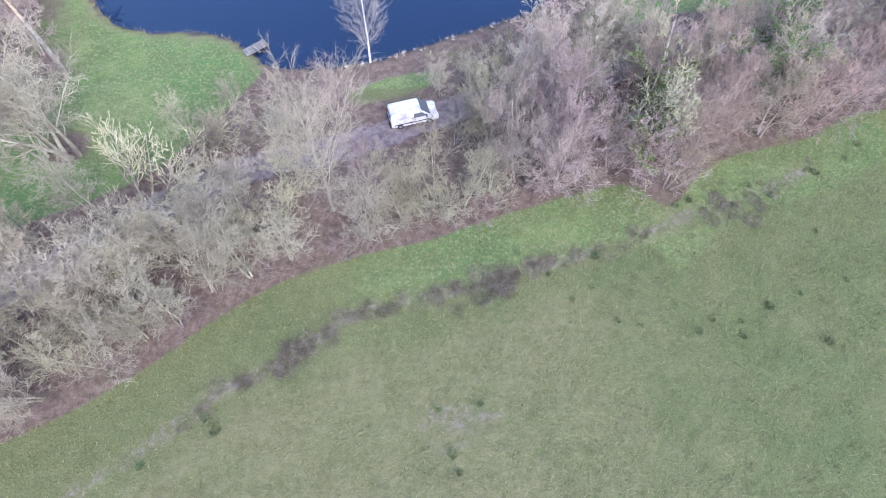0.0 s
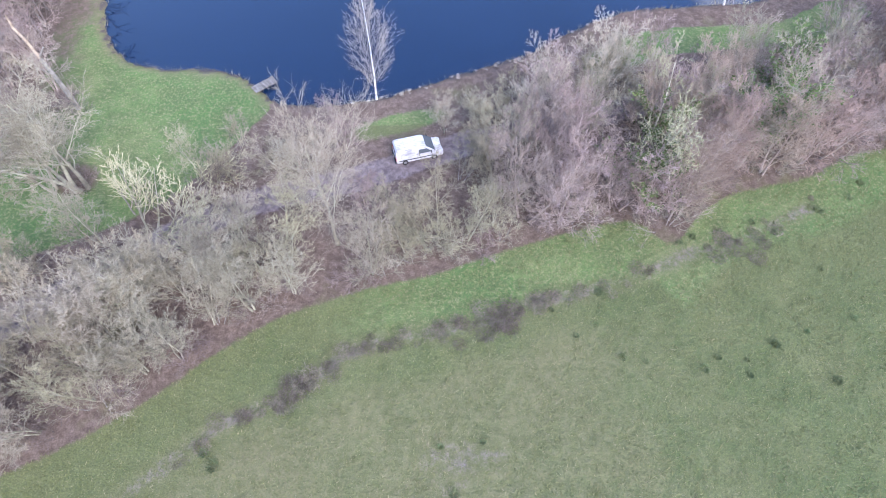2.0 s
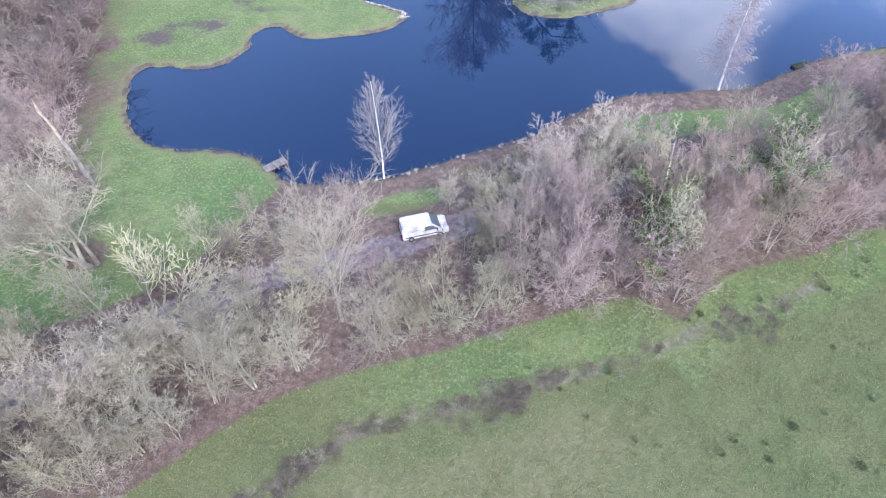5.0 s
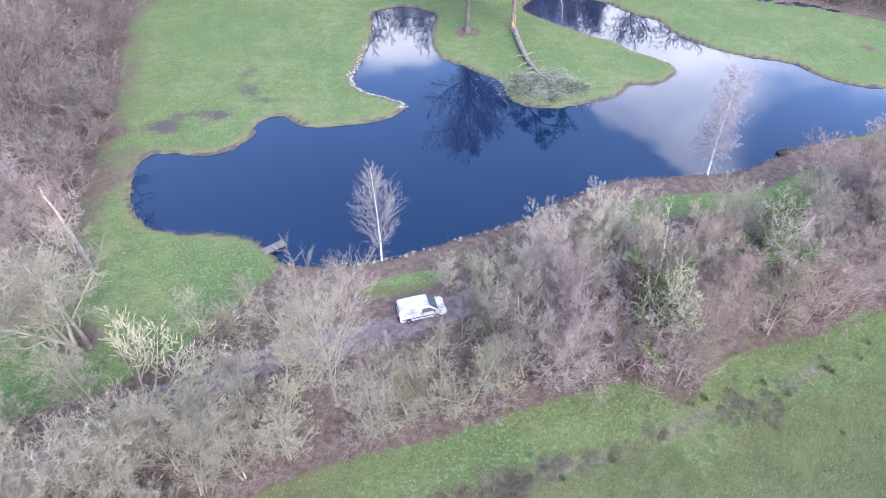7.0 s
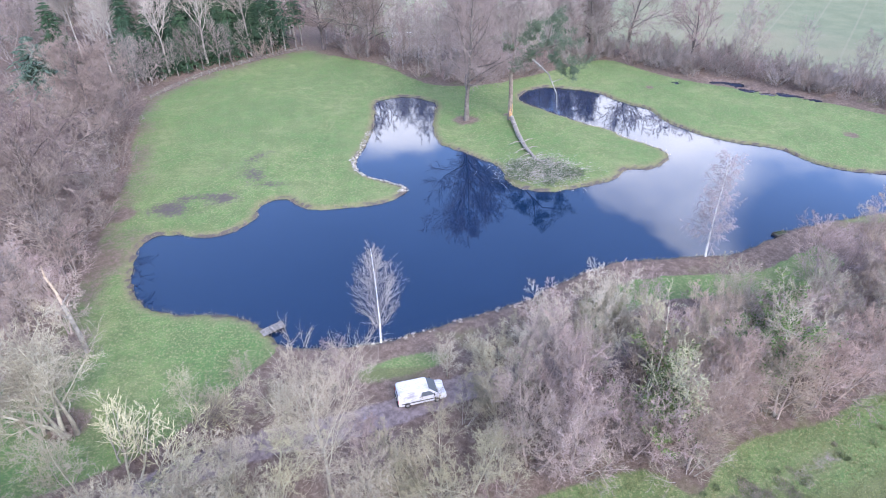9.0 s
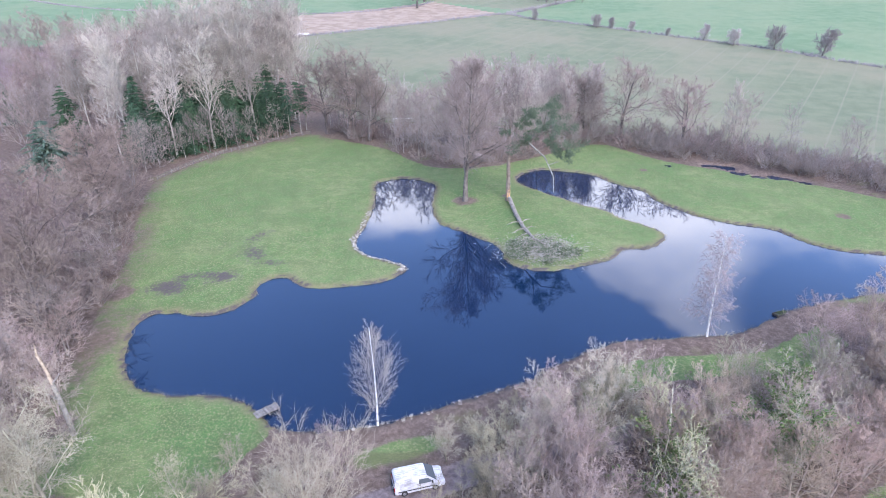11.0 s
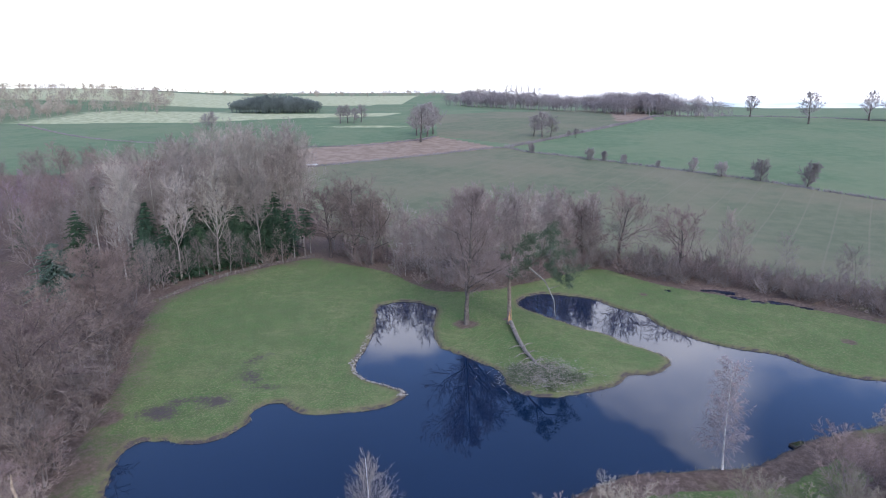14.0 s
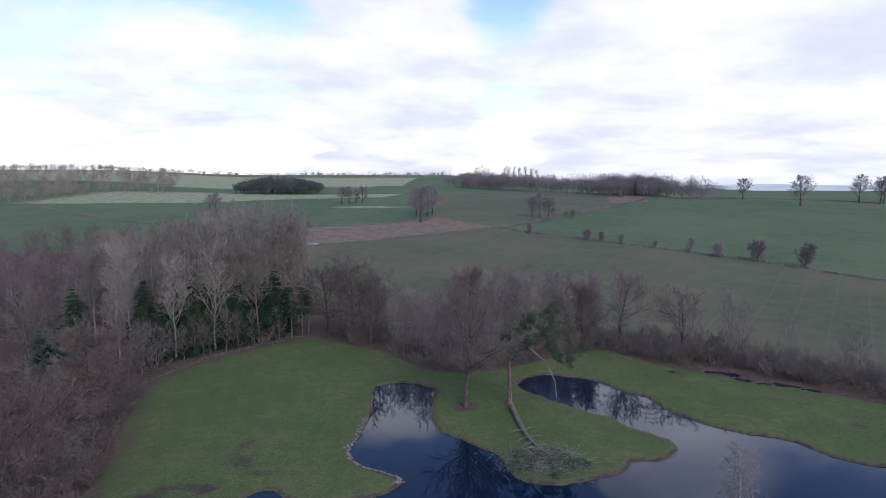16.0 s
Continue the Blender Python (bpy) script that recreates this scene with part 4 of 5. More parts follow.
for _ in range(190):
    y = chance.uniform(48, 135) if _ < 120 else chance.uniform(135, 300)
    edge = np.interp(y, [40, 60, 75, 89, 104, 125, 135, 145, 180, 300], [-44.5, -46.5, -49.5, -53.5, -60, -67.5, -84, -104, -70, -66])
    x = edge - chance.random() ** 1.6 * (40 if y < 135 else 40 + 0.45 * (y - 100)) - 1
    if (95 < y < 139 or 72 < y < 97 and x > -78) and -0.82 < x / y < -0.56:
        plant("thicket", x, y, chance.uniform(0.7, 1.2), group=WEST)
        continue
    if math.hypot(x + 64, y - 103) < 11:
        continue
    plant("wood", x, y, chance.uniform(0.5, 0.8) if y < 92 else chance.uniform(0.65, 1.0) if y < 135 else chance.uniform(0.85, 1.2), group=WEST)
for _ in range(60):
    s = chance.randrange(6, len(WOOD_EDGE) - 2)
    x, y = WOOD_EDGE[s]
    dx, dy = WOOD_EDGE[s + 1] - WOOD_EDGE[s]
    k = chance.uniform(1.8, 10) / math.hypot(dx, dy)
    if not 58 < x < 88:
        plant("thicket", x - dy * k, y + dx * k, chance.uniform(0.6, 1.1), group="thicket along the wood's edge")
for k, x, y, h in (("mauve", -42.5, 49.5, 0.95), ("mauve", -45.5, 53.5, 1.0), ("mauve", -44.0, 45.5, 0.8), ("mauve", -48.5, 57.0, 1.0), ("mauve", -47.5, 50.0, 1.1), ("brown", -38.0, 45.6, 0.6), ("brown", -39.8, 47.6, 0.6), ("brown", -35.2, 36.8, 0.45), ("brown", -34.0, 35.6, 0.4), ("brown", -36.6, 37.2, 0.4)):
    plant(k, x, y, h, group=WEST)

for x, y, s in ((-52.5, 66, 1.15), (-57, 73, 1.2), (-49.5, 61, 1.0), (-60, 82, 1.1)):
    plant("oak", x, y, s, label="tall grey leafless tree with bleached dead branches", group=WEST)
CONIFERS = "conifers by the fence"
for x, y, s in ((-60, 155, 1.0), (-56, 159.5, 1.0), (-71, 146, 0.95), (-69, 156, 1.1), (-51, 166, 1.05), (-64.5, 156, 1.05), (-74, 140, 0.9), (-70.5, 140.5, 0.75), (-77, 147, 1.1), (-63.5, 148.5, 0.85), (-57.5, 154, 0.8), (-66.5, 149, 0.95), (-53.5, 162, 1.0), (-49, 164, 0.9), (-46, 167, 0.85), (-67, 153, 1.15), (-58, 156, 1.05), (-72, 158, 1.2), (-64, 163, 1.25), (-55, 166, 1.2), (-80, 154, 1.15), (-76, 166, 1.25), (-60, 171, 1.25), (-50, 170, 1.15), (-68, 172, 1.3),
                (-130, 176, 0.8), (-124, 205, 0.9)):
    plant("spruce", x, y, s * 0.92, group=CONIFERS)
for x, y, s in ((-70, 150, 0.9), (-61, 160, 0.95), (-54, 161, 0.8), (-76, 144, 0.75), (-66, 145.5, 0.6)):
    plant("fir", x, y, s, label="broad dark green conifer by the fence", group=CONIFERS)
for x, y, s in ((-43.5, 164.5, 1.0), (-46.5, 162.5, 0.95), (-41, 167, 1.05), (-48.5, 165.5, 1.05), (-50.5, 160, 0.85), (-45, 168, 1.1), (-53, 158.5, 0.8), (-55.5, 155.5, 0.75), (-40, 170, 0.95)):
    plant("stand", x, y, s, group="pines with bare stems by the fence")
for x, y, s in ((-72.5, 136.0, 0.75), (-57.2, 150.5, 0.7), (-63.5, 145.5, 0.66), (-52, 157.5, 0.6), (-47, 161.5, 0.62), (-70, 132, 0.7), (-67, 140, 0.62), (-60.5, 148, 0.75), (-65, 143, 0.55), (-55, 153.5, 0.6), (-69, 137, 0.66), (-62, 147.5, 0.5)):
    plant("wood", x, y, s, 2, group=WEST)
for _ in range(110):
    y = chance.uniform(150, 300)
    plant("wood", -y * chance.uniform(0.46, 0.9), y, chance.uniform(0.8, 1.15), group=WEST)
for _ in range(34):
    plant("purple", chance.gauss(-152, 16), chance.gauss(222, 17), chance.uniform(0.75, 1.1), group="young birches of the west wood")
plant("spruce", -96.5, 150, 0.95, label="lone dark green spruce among bare trees", wide=1.0)
plant("bluefir", -90, 130, 1.0, wide=1.45)
POPLARS = "poplars of the wood"
for x, y, s in ((-67.5, 144.0, 0.8), (-79, 139, 0.7), (-60.5, 151.5, 0.86), (-51.5, 159.5, 0.84)):
    plant("poplar", x, y, s, label="bare poplar with a pale stem in front of dark conifers", group=POPLARS)
for x, y, s in ((-68, 152, 0.95), (-62, 158, 1.0), (-55, 163, 1.02), (-74, 158, 1.0), (-66, 168, 1.05), (-58, 172, 1.08), (-50, 174, 1.1), (-82, 150, 0.85), (-78, 170, 1.0), (-70, 180, 1.1), (-60, 184, 1.12), (-90, 165, 0.92), (-85, 182, 1.0), (-52, 186, 1.12),
                (-44, 178, 1.0), (-96, 158, 0.8), (-100, 176, 0.88), (-59, 166, 1.02), (-72, 164, 1.0), (-80, 160, 0.95), (-53, 169, 1.05), (-47, 172, 0.98), (-88, 158, 0.85), (-65, 176, 1.08), (-46, 182, 1.05)):
    plant("poplar", x, y, s, group=POPLARS)
ALDERS = "alders beyond the water"
def wood_front(x):
    return np.interp(x, [-37, -29, -16, -9, -2, 9, 20, 32, 42, 49, 57, 68, 78, 86, 112], [166, 159, 151, 142, 135.5, 135, 141, 148, 153, 147, 142, 137.5, 130.5, 122.5, 100])


for _ in range(92):
    x = chance.uniform(-34, 46)
    plant("alder", x, wood_front(x) + 2 + chance.uniform(0, 20), np.interp(x, [-34, -15, 0, 10, 20, 46], [1.05, 0.85, 0.9, 1.35, 1.15, 0.95]) * chance.uniform(0.82, 1.06), group=ALDERS)
for x, y, s in ((70.5, 142, 0.9), (72.5, 143, 0.98), (74, 141, 0.85), (81, 133, 0.8), (89, 126, 0.75), (91, 124, 0.7), (97, 118, 0.6)):
    plant("alder", x, y, s, label="thin bare alder rising out of the scrub", group=ALDERS, wide=0.75)
for x, y, s in ((-26, 160, 1.5), (-33, 165, 1.35), (-20, 158, 1.3), (48.5, 157, 1.3), (61.5, 147, 1.1), (39, 160, 1.1)):
    plant("oak", x, y, s, group=ALDERS)
for _ in range(190):
    x = chance.uniform(34, 114) if _ < 155 else chance.uniform(-34, 40)
    y = wood_front(x) + chance.random() * (15 if _ < 155 else 9)
    if POOLS(x, y) > 1.0:
        plant("thicket", x, y, chance.uniform(0.75, 1.35) if POOLS(x, y) > 4 else 0.5, group="thicket along the wood's edge")

# the hillside: hedge bushes, field trees and distant woods
HILL = "bushes along the far hedge"
for x, y, h in ((54.2, 363.0, 5.9), (84.0, 337.7, 6.7), (91.3, 335.8, 5.5), (100.1, 328.1, 4.8), (114.5, 314.8, 3.9), (128.5, 302.9, 7.3), (137.6, 290.0, 7.3), (152.5, 281.0, 10), (167.0, 267.6, 11.0)):
    plant("bush", x, y, h / 4.9, group=HILL, wide=h / 4.9)
for x, y, h in ((71.3, 431.1, 18), (66, 436, 15), (77, 429, 15), (95, 428, 6.5), (90, 430, 5), (-12, 437, 24), (-16, 410, 24), (-8, 450, 20), (-20, 442, 18), (-183, 470, 15), (-189, 474, 13), (-90, 520, 15), (-84, 524, 15), (-73, 529, 15), (-78, 520, 13),
                (308, 505, 26), (374, 527, 25), (387, 519, 21), (292, 572, 20), (398, 530, 24)):
    plant("far", x, y, h / 13, group="field trees on the hillside")


def far_woods(name, count, place, seed, mat, label, sticks=60, thick=0.3):
    """A distant wood, joined: stems under rounded crowns of short crossing twigs."""
    r = np.random.default_rng(seed)
    rows = []
    for _ in range(count):
        x, y, h = place(r)
        z = height(x, y)
        rows.append((x, y, z - 0.3, x, y, z + h * 0.7, 0.3, 0.1))
        d = r.normal(size=(sticks, 3))
        d /= np.linalg.norm(d, axis=1, keepdims=True)
        wide = 0.34 * h * r.uniform(0.8, 1.25)
        p = d * (r.random((sticks, 1)) ** 0.45) * [wide, wide, 0.4 * h] + [x, y, z + 0.58 * h]
        e = p + (d + r.normal(0, 0.7, (sticks, 3)) + [0, 0, 0.5]) * 0.05 * h
        rows += np.hstack([p, e, np.full((sticks, 1), thick), np.zeros((sticks, 1))]).tolist()
    return tagged(part(name, rods_mesh(name, [(rows, 3)]), mat), label, "wood", kind="stuff")


def ridge(r):
    s = r.random()
    if r.random() < 0.3:
        y = r.uniform(900, 1300)
        return y * r.uniform(0.05, 0.48), y, r.uniform(12, 20)
    if r.random() < 0.25:
        return r.uniform(165, 236), r.uniform(590, 650), r.uniform(15, 22)
    return 15 + 235 * s + r.normal(0, 8), 840 - 255 * s + r.normal(0, 20), r.uniform(10, 24)


def west_hills(r):
    k = r.random()
    if k < 0.42:
        y = r.uniform(620, 980)
        return -y * r.uniform(0.42, 0.8) - 25, y, r.uniform(9, 16)
    if k < 0.52:
        return r.uniform(-440, -375), r.uniform(520, 640), r.uniform(8, 13)
    return r.uniform(-1150, 90), r.uniform(1250, 1700), r.uniform(9, 17)


def pinewood(r):
    a, q = r.uniform(0, 6.283), math.sqrt(r.random())
    return -182 + 50 * q * math.cos(a), 650 + 22 * q * math.sin(a), 10 + 9 * (1 - q * q) + r.uniform(-1, 1)


def crest(r):
    return 240 + 50 * r.random(), 600 + r.normal(0, 5), r.uniform(15, 19)


far_woods("ridge_wood", 560, ridge, 401, TWIG_RIDGE, "leafless wood along the ridge", 150, 0.28)
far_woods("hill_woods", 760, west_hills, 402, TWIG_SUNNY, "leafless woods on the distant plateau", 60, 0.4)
far_woods("pine_copse", 200, pinewood, 403, NEEDLE_HAZE, "dark evergreen copse on the hillside", 110, 0.5)
far_woods("crest_trees", 9, crest, 405, TWIG_FAR, "row of leafless trees on the crest", 160, 0.16)
for x, y, h in ((52, 850, 33), (58, 846, 35), (64, 848, 32), (86, 835, 33), (92, 832, 34), (99, 830, 35), (107, 826, 33), (114, 822, 34), (122, 818, 32), (130, 812, 31), (48, 852, 30)):
    plant("poplar", x, y, h / 37, label="tall spire-like tree above the ridge wood", group="spires above the ridge wood", wide=0.7)


def far_vale():
    """The hazy blue land beyond the crest: low rolling hills at the horizon."""
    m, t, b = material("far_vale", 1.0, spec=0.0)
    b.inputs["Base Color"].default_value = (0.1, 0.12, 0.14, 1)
    # distance haze painted as a pale blue glow of the hills themselves
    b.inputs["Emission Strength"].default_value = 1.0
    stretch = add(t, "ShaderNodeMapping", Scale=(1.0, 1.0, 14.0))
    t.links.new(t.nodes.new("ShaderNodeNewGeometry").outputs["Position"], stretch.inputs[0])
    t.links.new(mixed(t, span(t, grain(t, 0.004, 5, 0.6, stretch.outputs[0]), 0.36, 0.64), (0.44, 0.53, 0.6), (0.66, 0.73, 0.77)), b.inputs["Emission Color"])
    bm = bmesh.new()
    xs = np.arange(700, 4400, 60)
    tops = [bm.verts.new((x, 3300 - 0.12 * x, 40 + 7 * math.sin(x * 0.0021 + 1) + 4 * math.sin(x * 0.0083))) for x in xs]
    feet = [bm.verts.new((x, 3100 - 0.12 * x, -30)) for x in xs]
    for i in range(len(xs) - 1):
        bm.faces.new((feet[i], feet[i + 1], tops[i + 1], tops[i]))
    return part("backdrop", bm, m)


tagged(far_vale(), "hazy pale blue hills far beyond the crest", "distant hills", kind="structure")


def far_hedges():
    r = np.random.default_rng(406)
    rows = []
    for line, tall in ((FAR_HEDGE, 1.4), (curve([(39, 383), (70, 414), (103, 452), (163, 520), (201, 570)], 5), 2.2), (curve([(201, 572), (290, 587), (392, 519), (520, 450)], 5), 1.6), (curve([(-370, 520), (-238, 422), (-85, 390), (-22, 416), (-6, 437)], 5), 1.0)):
        for a, b in zip(line, line[1:]):
            for _ in range(int(np.linalg.norm(b - a) * 5)):
                p = a + (b - a) * r.random() + r.normal(0, 0.7, 2)
                z = height(*p)
                rows.append((*p, z - 0.2, *(p + r.normal(0, 0.8, 2)), z + tall * r.uniform(0.4, 1.2), 0.28, 0.0))
    return rods_mesh("far_hedges", [(rows, 3)])


tagged(part("far_hedges", far_hedges(), TWIG_RIDGE), "clipped leafless hedges between the far fields", "hedge", kind="stuff")

# ---- single trees of their own shape ----
def lone(kind, x, y, **how):
    KINDS[kind] = [bare_tree(kind, **how)]
    KINDS[kind][0]["used"] = 0
    return plant(kind, x, y, turn=0)


def birch_bark():
    m, t, b = material("birch_bark", 0.7)
    pos = t.nodes.new("ShaderNodeNewGeometry").outputs["Position"]
    flat = add(t, "ShaderNodeMapping", Scale=(1.2, 1.2, 7.0))
    t.links.new(pos, flat.inputs[0])
    f = grain(t, 1.4, 4, 0.6, flat.outputs[0])
    c = mixed(t, span(t, f, 0.38, 0.5), (0.1, 0.09, 0.085), (0.74, 0.72, 0.68))
    t.links.new(c, b.inputs["Base Color"])
    relief(t, b, f, 0.3, 0.02)
    return m


BARK_BIRCH = birch_bark()
lone("birch_tree", -7.2, 47.9, seed=201, bark=BARK_BIRCH, twigs=TWIG_BIRCH, label="slender white-stemmed birch at the water's edge", thick=0.006, fork=0, tall=12.8, girth=0.115,
     kids=(72, 9, 8), ratio=(0.35, 0.42, 0.55), angle=(46, 40, 38), lift=(0, 0.6, 0.35, 0.1), bare=0.12, wiggle=(0.025, 0.07, 0.12, 0.14), segs=(7, 5, 3, 1), taper_out=0.6, oval=True, slim=0.34)
lone("weeping_birch", 34.6, 63.9, seed=205, bark=BARK_BIRCH, twigs=TWIG_WEEP, label="white-stemmed birch with drooping reddish twigs on the bank", thick=0.0105, fork=0, tall=14.6, girth=0.14,
     kids=(62, 11, 13), ratio=(0.25, 0.48, 0.6), angle=(54, 48, 44), lift=(0, 0.25, -0.6, -0.9), bare=0.16, wiggle=(0.025, 0.1, 0.18), segs=(7, 4, 2, 1), droop_tip=0.35, slim=0.6)
for x, y, s, lean in ((-34.6, 35.6, 31, (-0.1, 0.05)), (-35.6, 35.2, 33, (-0.55, 0.1)), (-37.6, 35.4, 36, (-0.2, 0.0))):
    lone("white_poplar", x, y, seed=180 + s, bark=BARK_LICHEN, twigs=TWIG_PALE, label={31: "pale-barked leafless tree on the lawn", 33: "pale-barked leafless tree leaning over the lawn", 36: "smaller pale leafless tree beside the lawn"}[s], thick=0.0115, fork=1, slim=0.85, stems=2, spread=0.5, tall=11.5 if s < 36 else 9,
         girth=0.3 if s < 36 else 0.2, kids=(12, 8, 7, 5), ratio=(0.5, 0.46, 0.48, 0.55), angle=(52, 46, 44, 42), lift=(0, 0.3, 0.15, 0, 0), bare=0.22, taper_out=0.25, wiggle=(0.12, 0.2, 0.22), lean=lean, segs=(6, 5, 3, 2, 1))

lone("lawn_tree", 4.6, 112.6, seed=221, bark=BARK_DARK, twigs=TWIG_LAWN, label="large leafless tree standing on the lawn by the bay", thick=0.021, fork=1, tall=27, girth=0.5,
     kids=(34, 10, 10, 6), ratio=(0.37, 0.5, 0.5, 0.6), angle=(54, 46, 44, 42), lift=(0, 0.4, 0.2, 0.05, 0), taper_out=0.35, oval=True, bare=0.2, wiggle=(0.05, 0.14, 0.16), segs=(6, 5, 2, 1, 1))
lone("wide_oak", -64.0, 103.0, seed=226, bark=BARK_DARK, twigs=TWIG_BROWN, label="broad dome-crowned bare tree at the wood's edge", thick=0.019, fork=1, tall=15.5, girth=0.42,
     kids=(34, 11, 11, 8), ratio=(0.66, 0.46, 0.48, 0.65), angle=(66, 44, 42, 38), lift=(0, 0.45, 0.2, 0.1, 0), taper_out=0.45, bare=0.1, wiggle=(0.04, 0.14, 0.16), segs=(6, 5, 2, 1, 1))

# the dead stem, snapped off and bleached at the top
dead = new("dead_tree")
dead.matrix_basis = Matrix.Translation((-39.0, 46.6, height(-39.0, 46.6) - 0.1))
part("trunk", rods_mesh("trunk", [([(0, 0, 0, -0.15, 0.15, 3.2, 0.27, 0.23), (-0.15, 0.15, 3.2, -0.5, 0.3, 6.6, 0.23, 0.19), (-0.5, 0.3, 6.6, 0.4, 0.5, 7.7, 0.1, 0.06), (-0.2, 0.2, 4.4, -1.5, 0.2, 5.6, 0.09, 0.03)], 8)]), BARK_GREY, dead)
part("broken_top", rods_mesh("broken_top", [([(-0.5, 0.3, 6.5, -0.9, 0.6, 8.2, 0.17, 0.15), (-0.9, 0.6, 8.2, -1.5, 0.9, 9.6, 0.15, 0.13), (-1.5, 0.9, 9.6, -1.45, 1.0, 10.9, 0.13, 0.05), (-0.9, 0.6, 8.2, -0.4, 0.8, 9.0, 0.06, 0.02)], 7)]),
     two_tone("bleached_wood", (0.2, 0.155, 0.115), (0.36, 0.285, 0.215), 3.0, vary=0), dead, "bleached barkless wood")
tagged(dead, "snapped dead tree with a bleached bare top", "tree")


def needles(name, centres, count, size, seed, blade=0.07):
    """Tufts of needles round the given places."""
    r = np.random.default_rng(seed)
    c = np.array(centres, float)
    i = r.integers(0, len(c), count)
    p = c[i, :3] + r.normal(0, 1, (count, 3)) * c[i, 3:4] * [1, 1, 0.55]
    d = r.normal(0, 1, (count, 3)) * size + [0, 0, -0.1 * size]
    return rods_mesh(name, [(np.hstack([p, p + d, np.full((count, 1), blade), np.zeros((count, 1))]).tolist(), 3)])


# the split pine: one stem standing, the other broken off at the foot and lying with its crown in the water's edge
pine = new("split_pine")
pine.matrix_basis = Matrix.Translation((13.3, 112.4, height(13.3, 112.4) - 0.1)) @ Matrix.Diagonal((1, 1, 1.22, 1))
part("trunk", rods_mesh("trunk", [([(0, 0, 0, -0.05, 0, 4.0, 0.5, 0.42), (-0.05, 0, 4.0, -0.2, 0.1, 8.0, 0.42, 0.36), (-0.2, 0.1, 8.0, 0.1, 0.2, 10.5, 0.36, 0.24), (0.1, 0.2, 10.5, -0.2, 0.1, 13.0, 0.2, 0.1)], 9)]), BARK_PINE, pine)
for k, rows in enumerate(([(0, 0.2, 8.3, 3.2, 0.6, 9.8, 0.26, 0.2), (3.2, 0.6, 9.8, 5.6, 0.9, 11.9, 0.2, 0.15), (5.6, 0.9, 11.9, 6.2, 1.1, 15.2, 0.15, 0.06)],
                          [(3.2, 0.6, 9.8, 6.0, -0.8, 8.4, 0.16, 0.12), (6.0, -0.8, 8.4, 7.5, -1.4, 6.0, 0.12, 0.08), (7.5, -1.4, 6.0, 7.8, -1.5, 3.6, 0.08, 0.05), (6.6, -1.0, 7.4, 8.3, -0.9, 8.2, 0.07, 0.04)],
                          [(4.6, 0.8, 11.0, 7.2, 0.2, 12.4, 0.13, 0.1), (7.2, 0.2, 12.4, 10.2, 0.0, 11.6, 0.1, 0.05)],
                          [(0, 0.1, 9.6, -1.4, 0.0, 12.0, 0.12, 0.07), (0.1, 0.2, 10.4, 1.8, 0.6, 12.8, 0.12, 0.06)])):
    rows = [(a, b - 0.8 * max(a, 0), c * 1.08, d, e - 0.8 * max(d, 0), f * 1.08, g, h) for a, b, c, d, e, f, g, h in rows]
    part("limb", rods_mesh("limb", [(rows, 6)]), BARK_PINE if k != 1 else BARK_PALE, pine)
CLUMPS = [(1.6, 0.4, 10.4, 0.9), (0.8, 0.2, 9.4, 0.7), (2.6, 0.5, 13.6, 0.8), (4.6, 1.0, 15.4, 1.1), (6.2, 1.0, 17.0, 0.9), (7.4, 0.6, 15.0, 1.0), (5.4, 0.2, 13.2, 0.9), (9.0, 0.1, 13.6, 1.1), (10.0, 0.0, 12.0, 1.0),
          (10.2, -0.4, 10.2, 0.8), (8.2, -0.6, 10.4, 0.7), (3.4, 0.7, 11.2, 0.7), (6.6, -0.2, 11.4, 0.7), (-0.8, 0, 11.8, 0.5), (3.4, 0.6, 15.0, 0.8)]
r = np.random.default_rng(303)
tufts = [(x + dx, y - 0.8 * max(x, 0) + dy, z + dz, 0.42 * w) for x, y, z, w in CLUMPS for dx, dy, dz in r.normal(0, 0.85 * w, (9, 3)) * [1.2, 1.2, 0.7]]
part("foliage", needles("foliage", tufts, 7000, 0.3, 301, 0.045), two_tone("pine_needles", (0.045, 0.07, 0.042), (0.115, 0.148, 0.092), 0.8, vary=0), pine, "dark green pine needles in loose clumps")
r = np.random.default_rng(302)
part("split_wood", rods_mesh("split_wood", [([(a * 0.3, -0.35 + b * 0.25, 0.5 + abs(a) * 0.3, a * 0.34, -0.5 + b * 0.3, 1.5 + c, 0.12, 0.0) for a, b, c in r.normal(0, 0.7, (14, 3))], 4)]), WOOD_RAW, pine, "raw orange heartwood of the break")
tagged(pine, "split pine with one broken stem and a lopsided green crown", "tree")

fallen = new("fallen_stem")
fallen.matrix_basis = Matrix.Translation((13.5, 111.3, height(13.5, 111.3)))
part("trunk", rods_mesh("trunk", [([(0, 0, 0.9, 0.5, -7.0, 0.5, 0.44, 0.4), (0.5, -7.0, 0.5, 1.2, -13.0, 0.42, 0.42, 0.34), (1.2, -13.0, 0.42, 2.4, -18.5, 0.5, 0.34, 0.24), (2.4, -18.5, 0.5, 4.4, -21.5, 0.7, 0.22, 0.1)], 9)]), BARK_FALLEN, fallen)
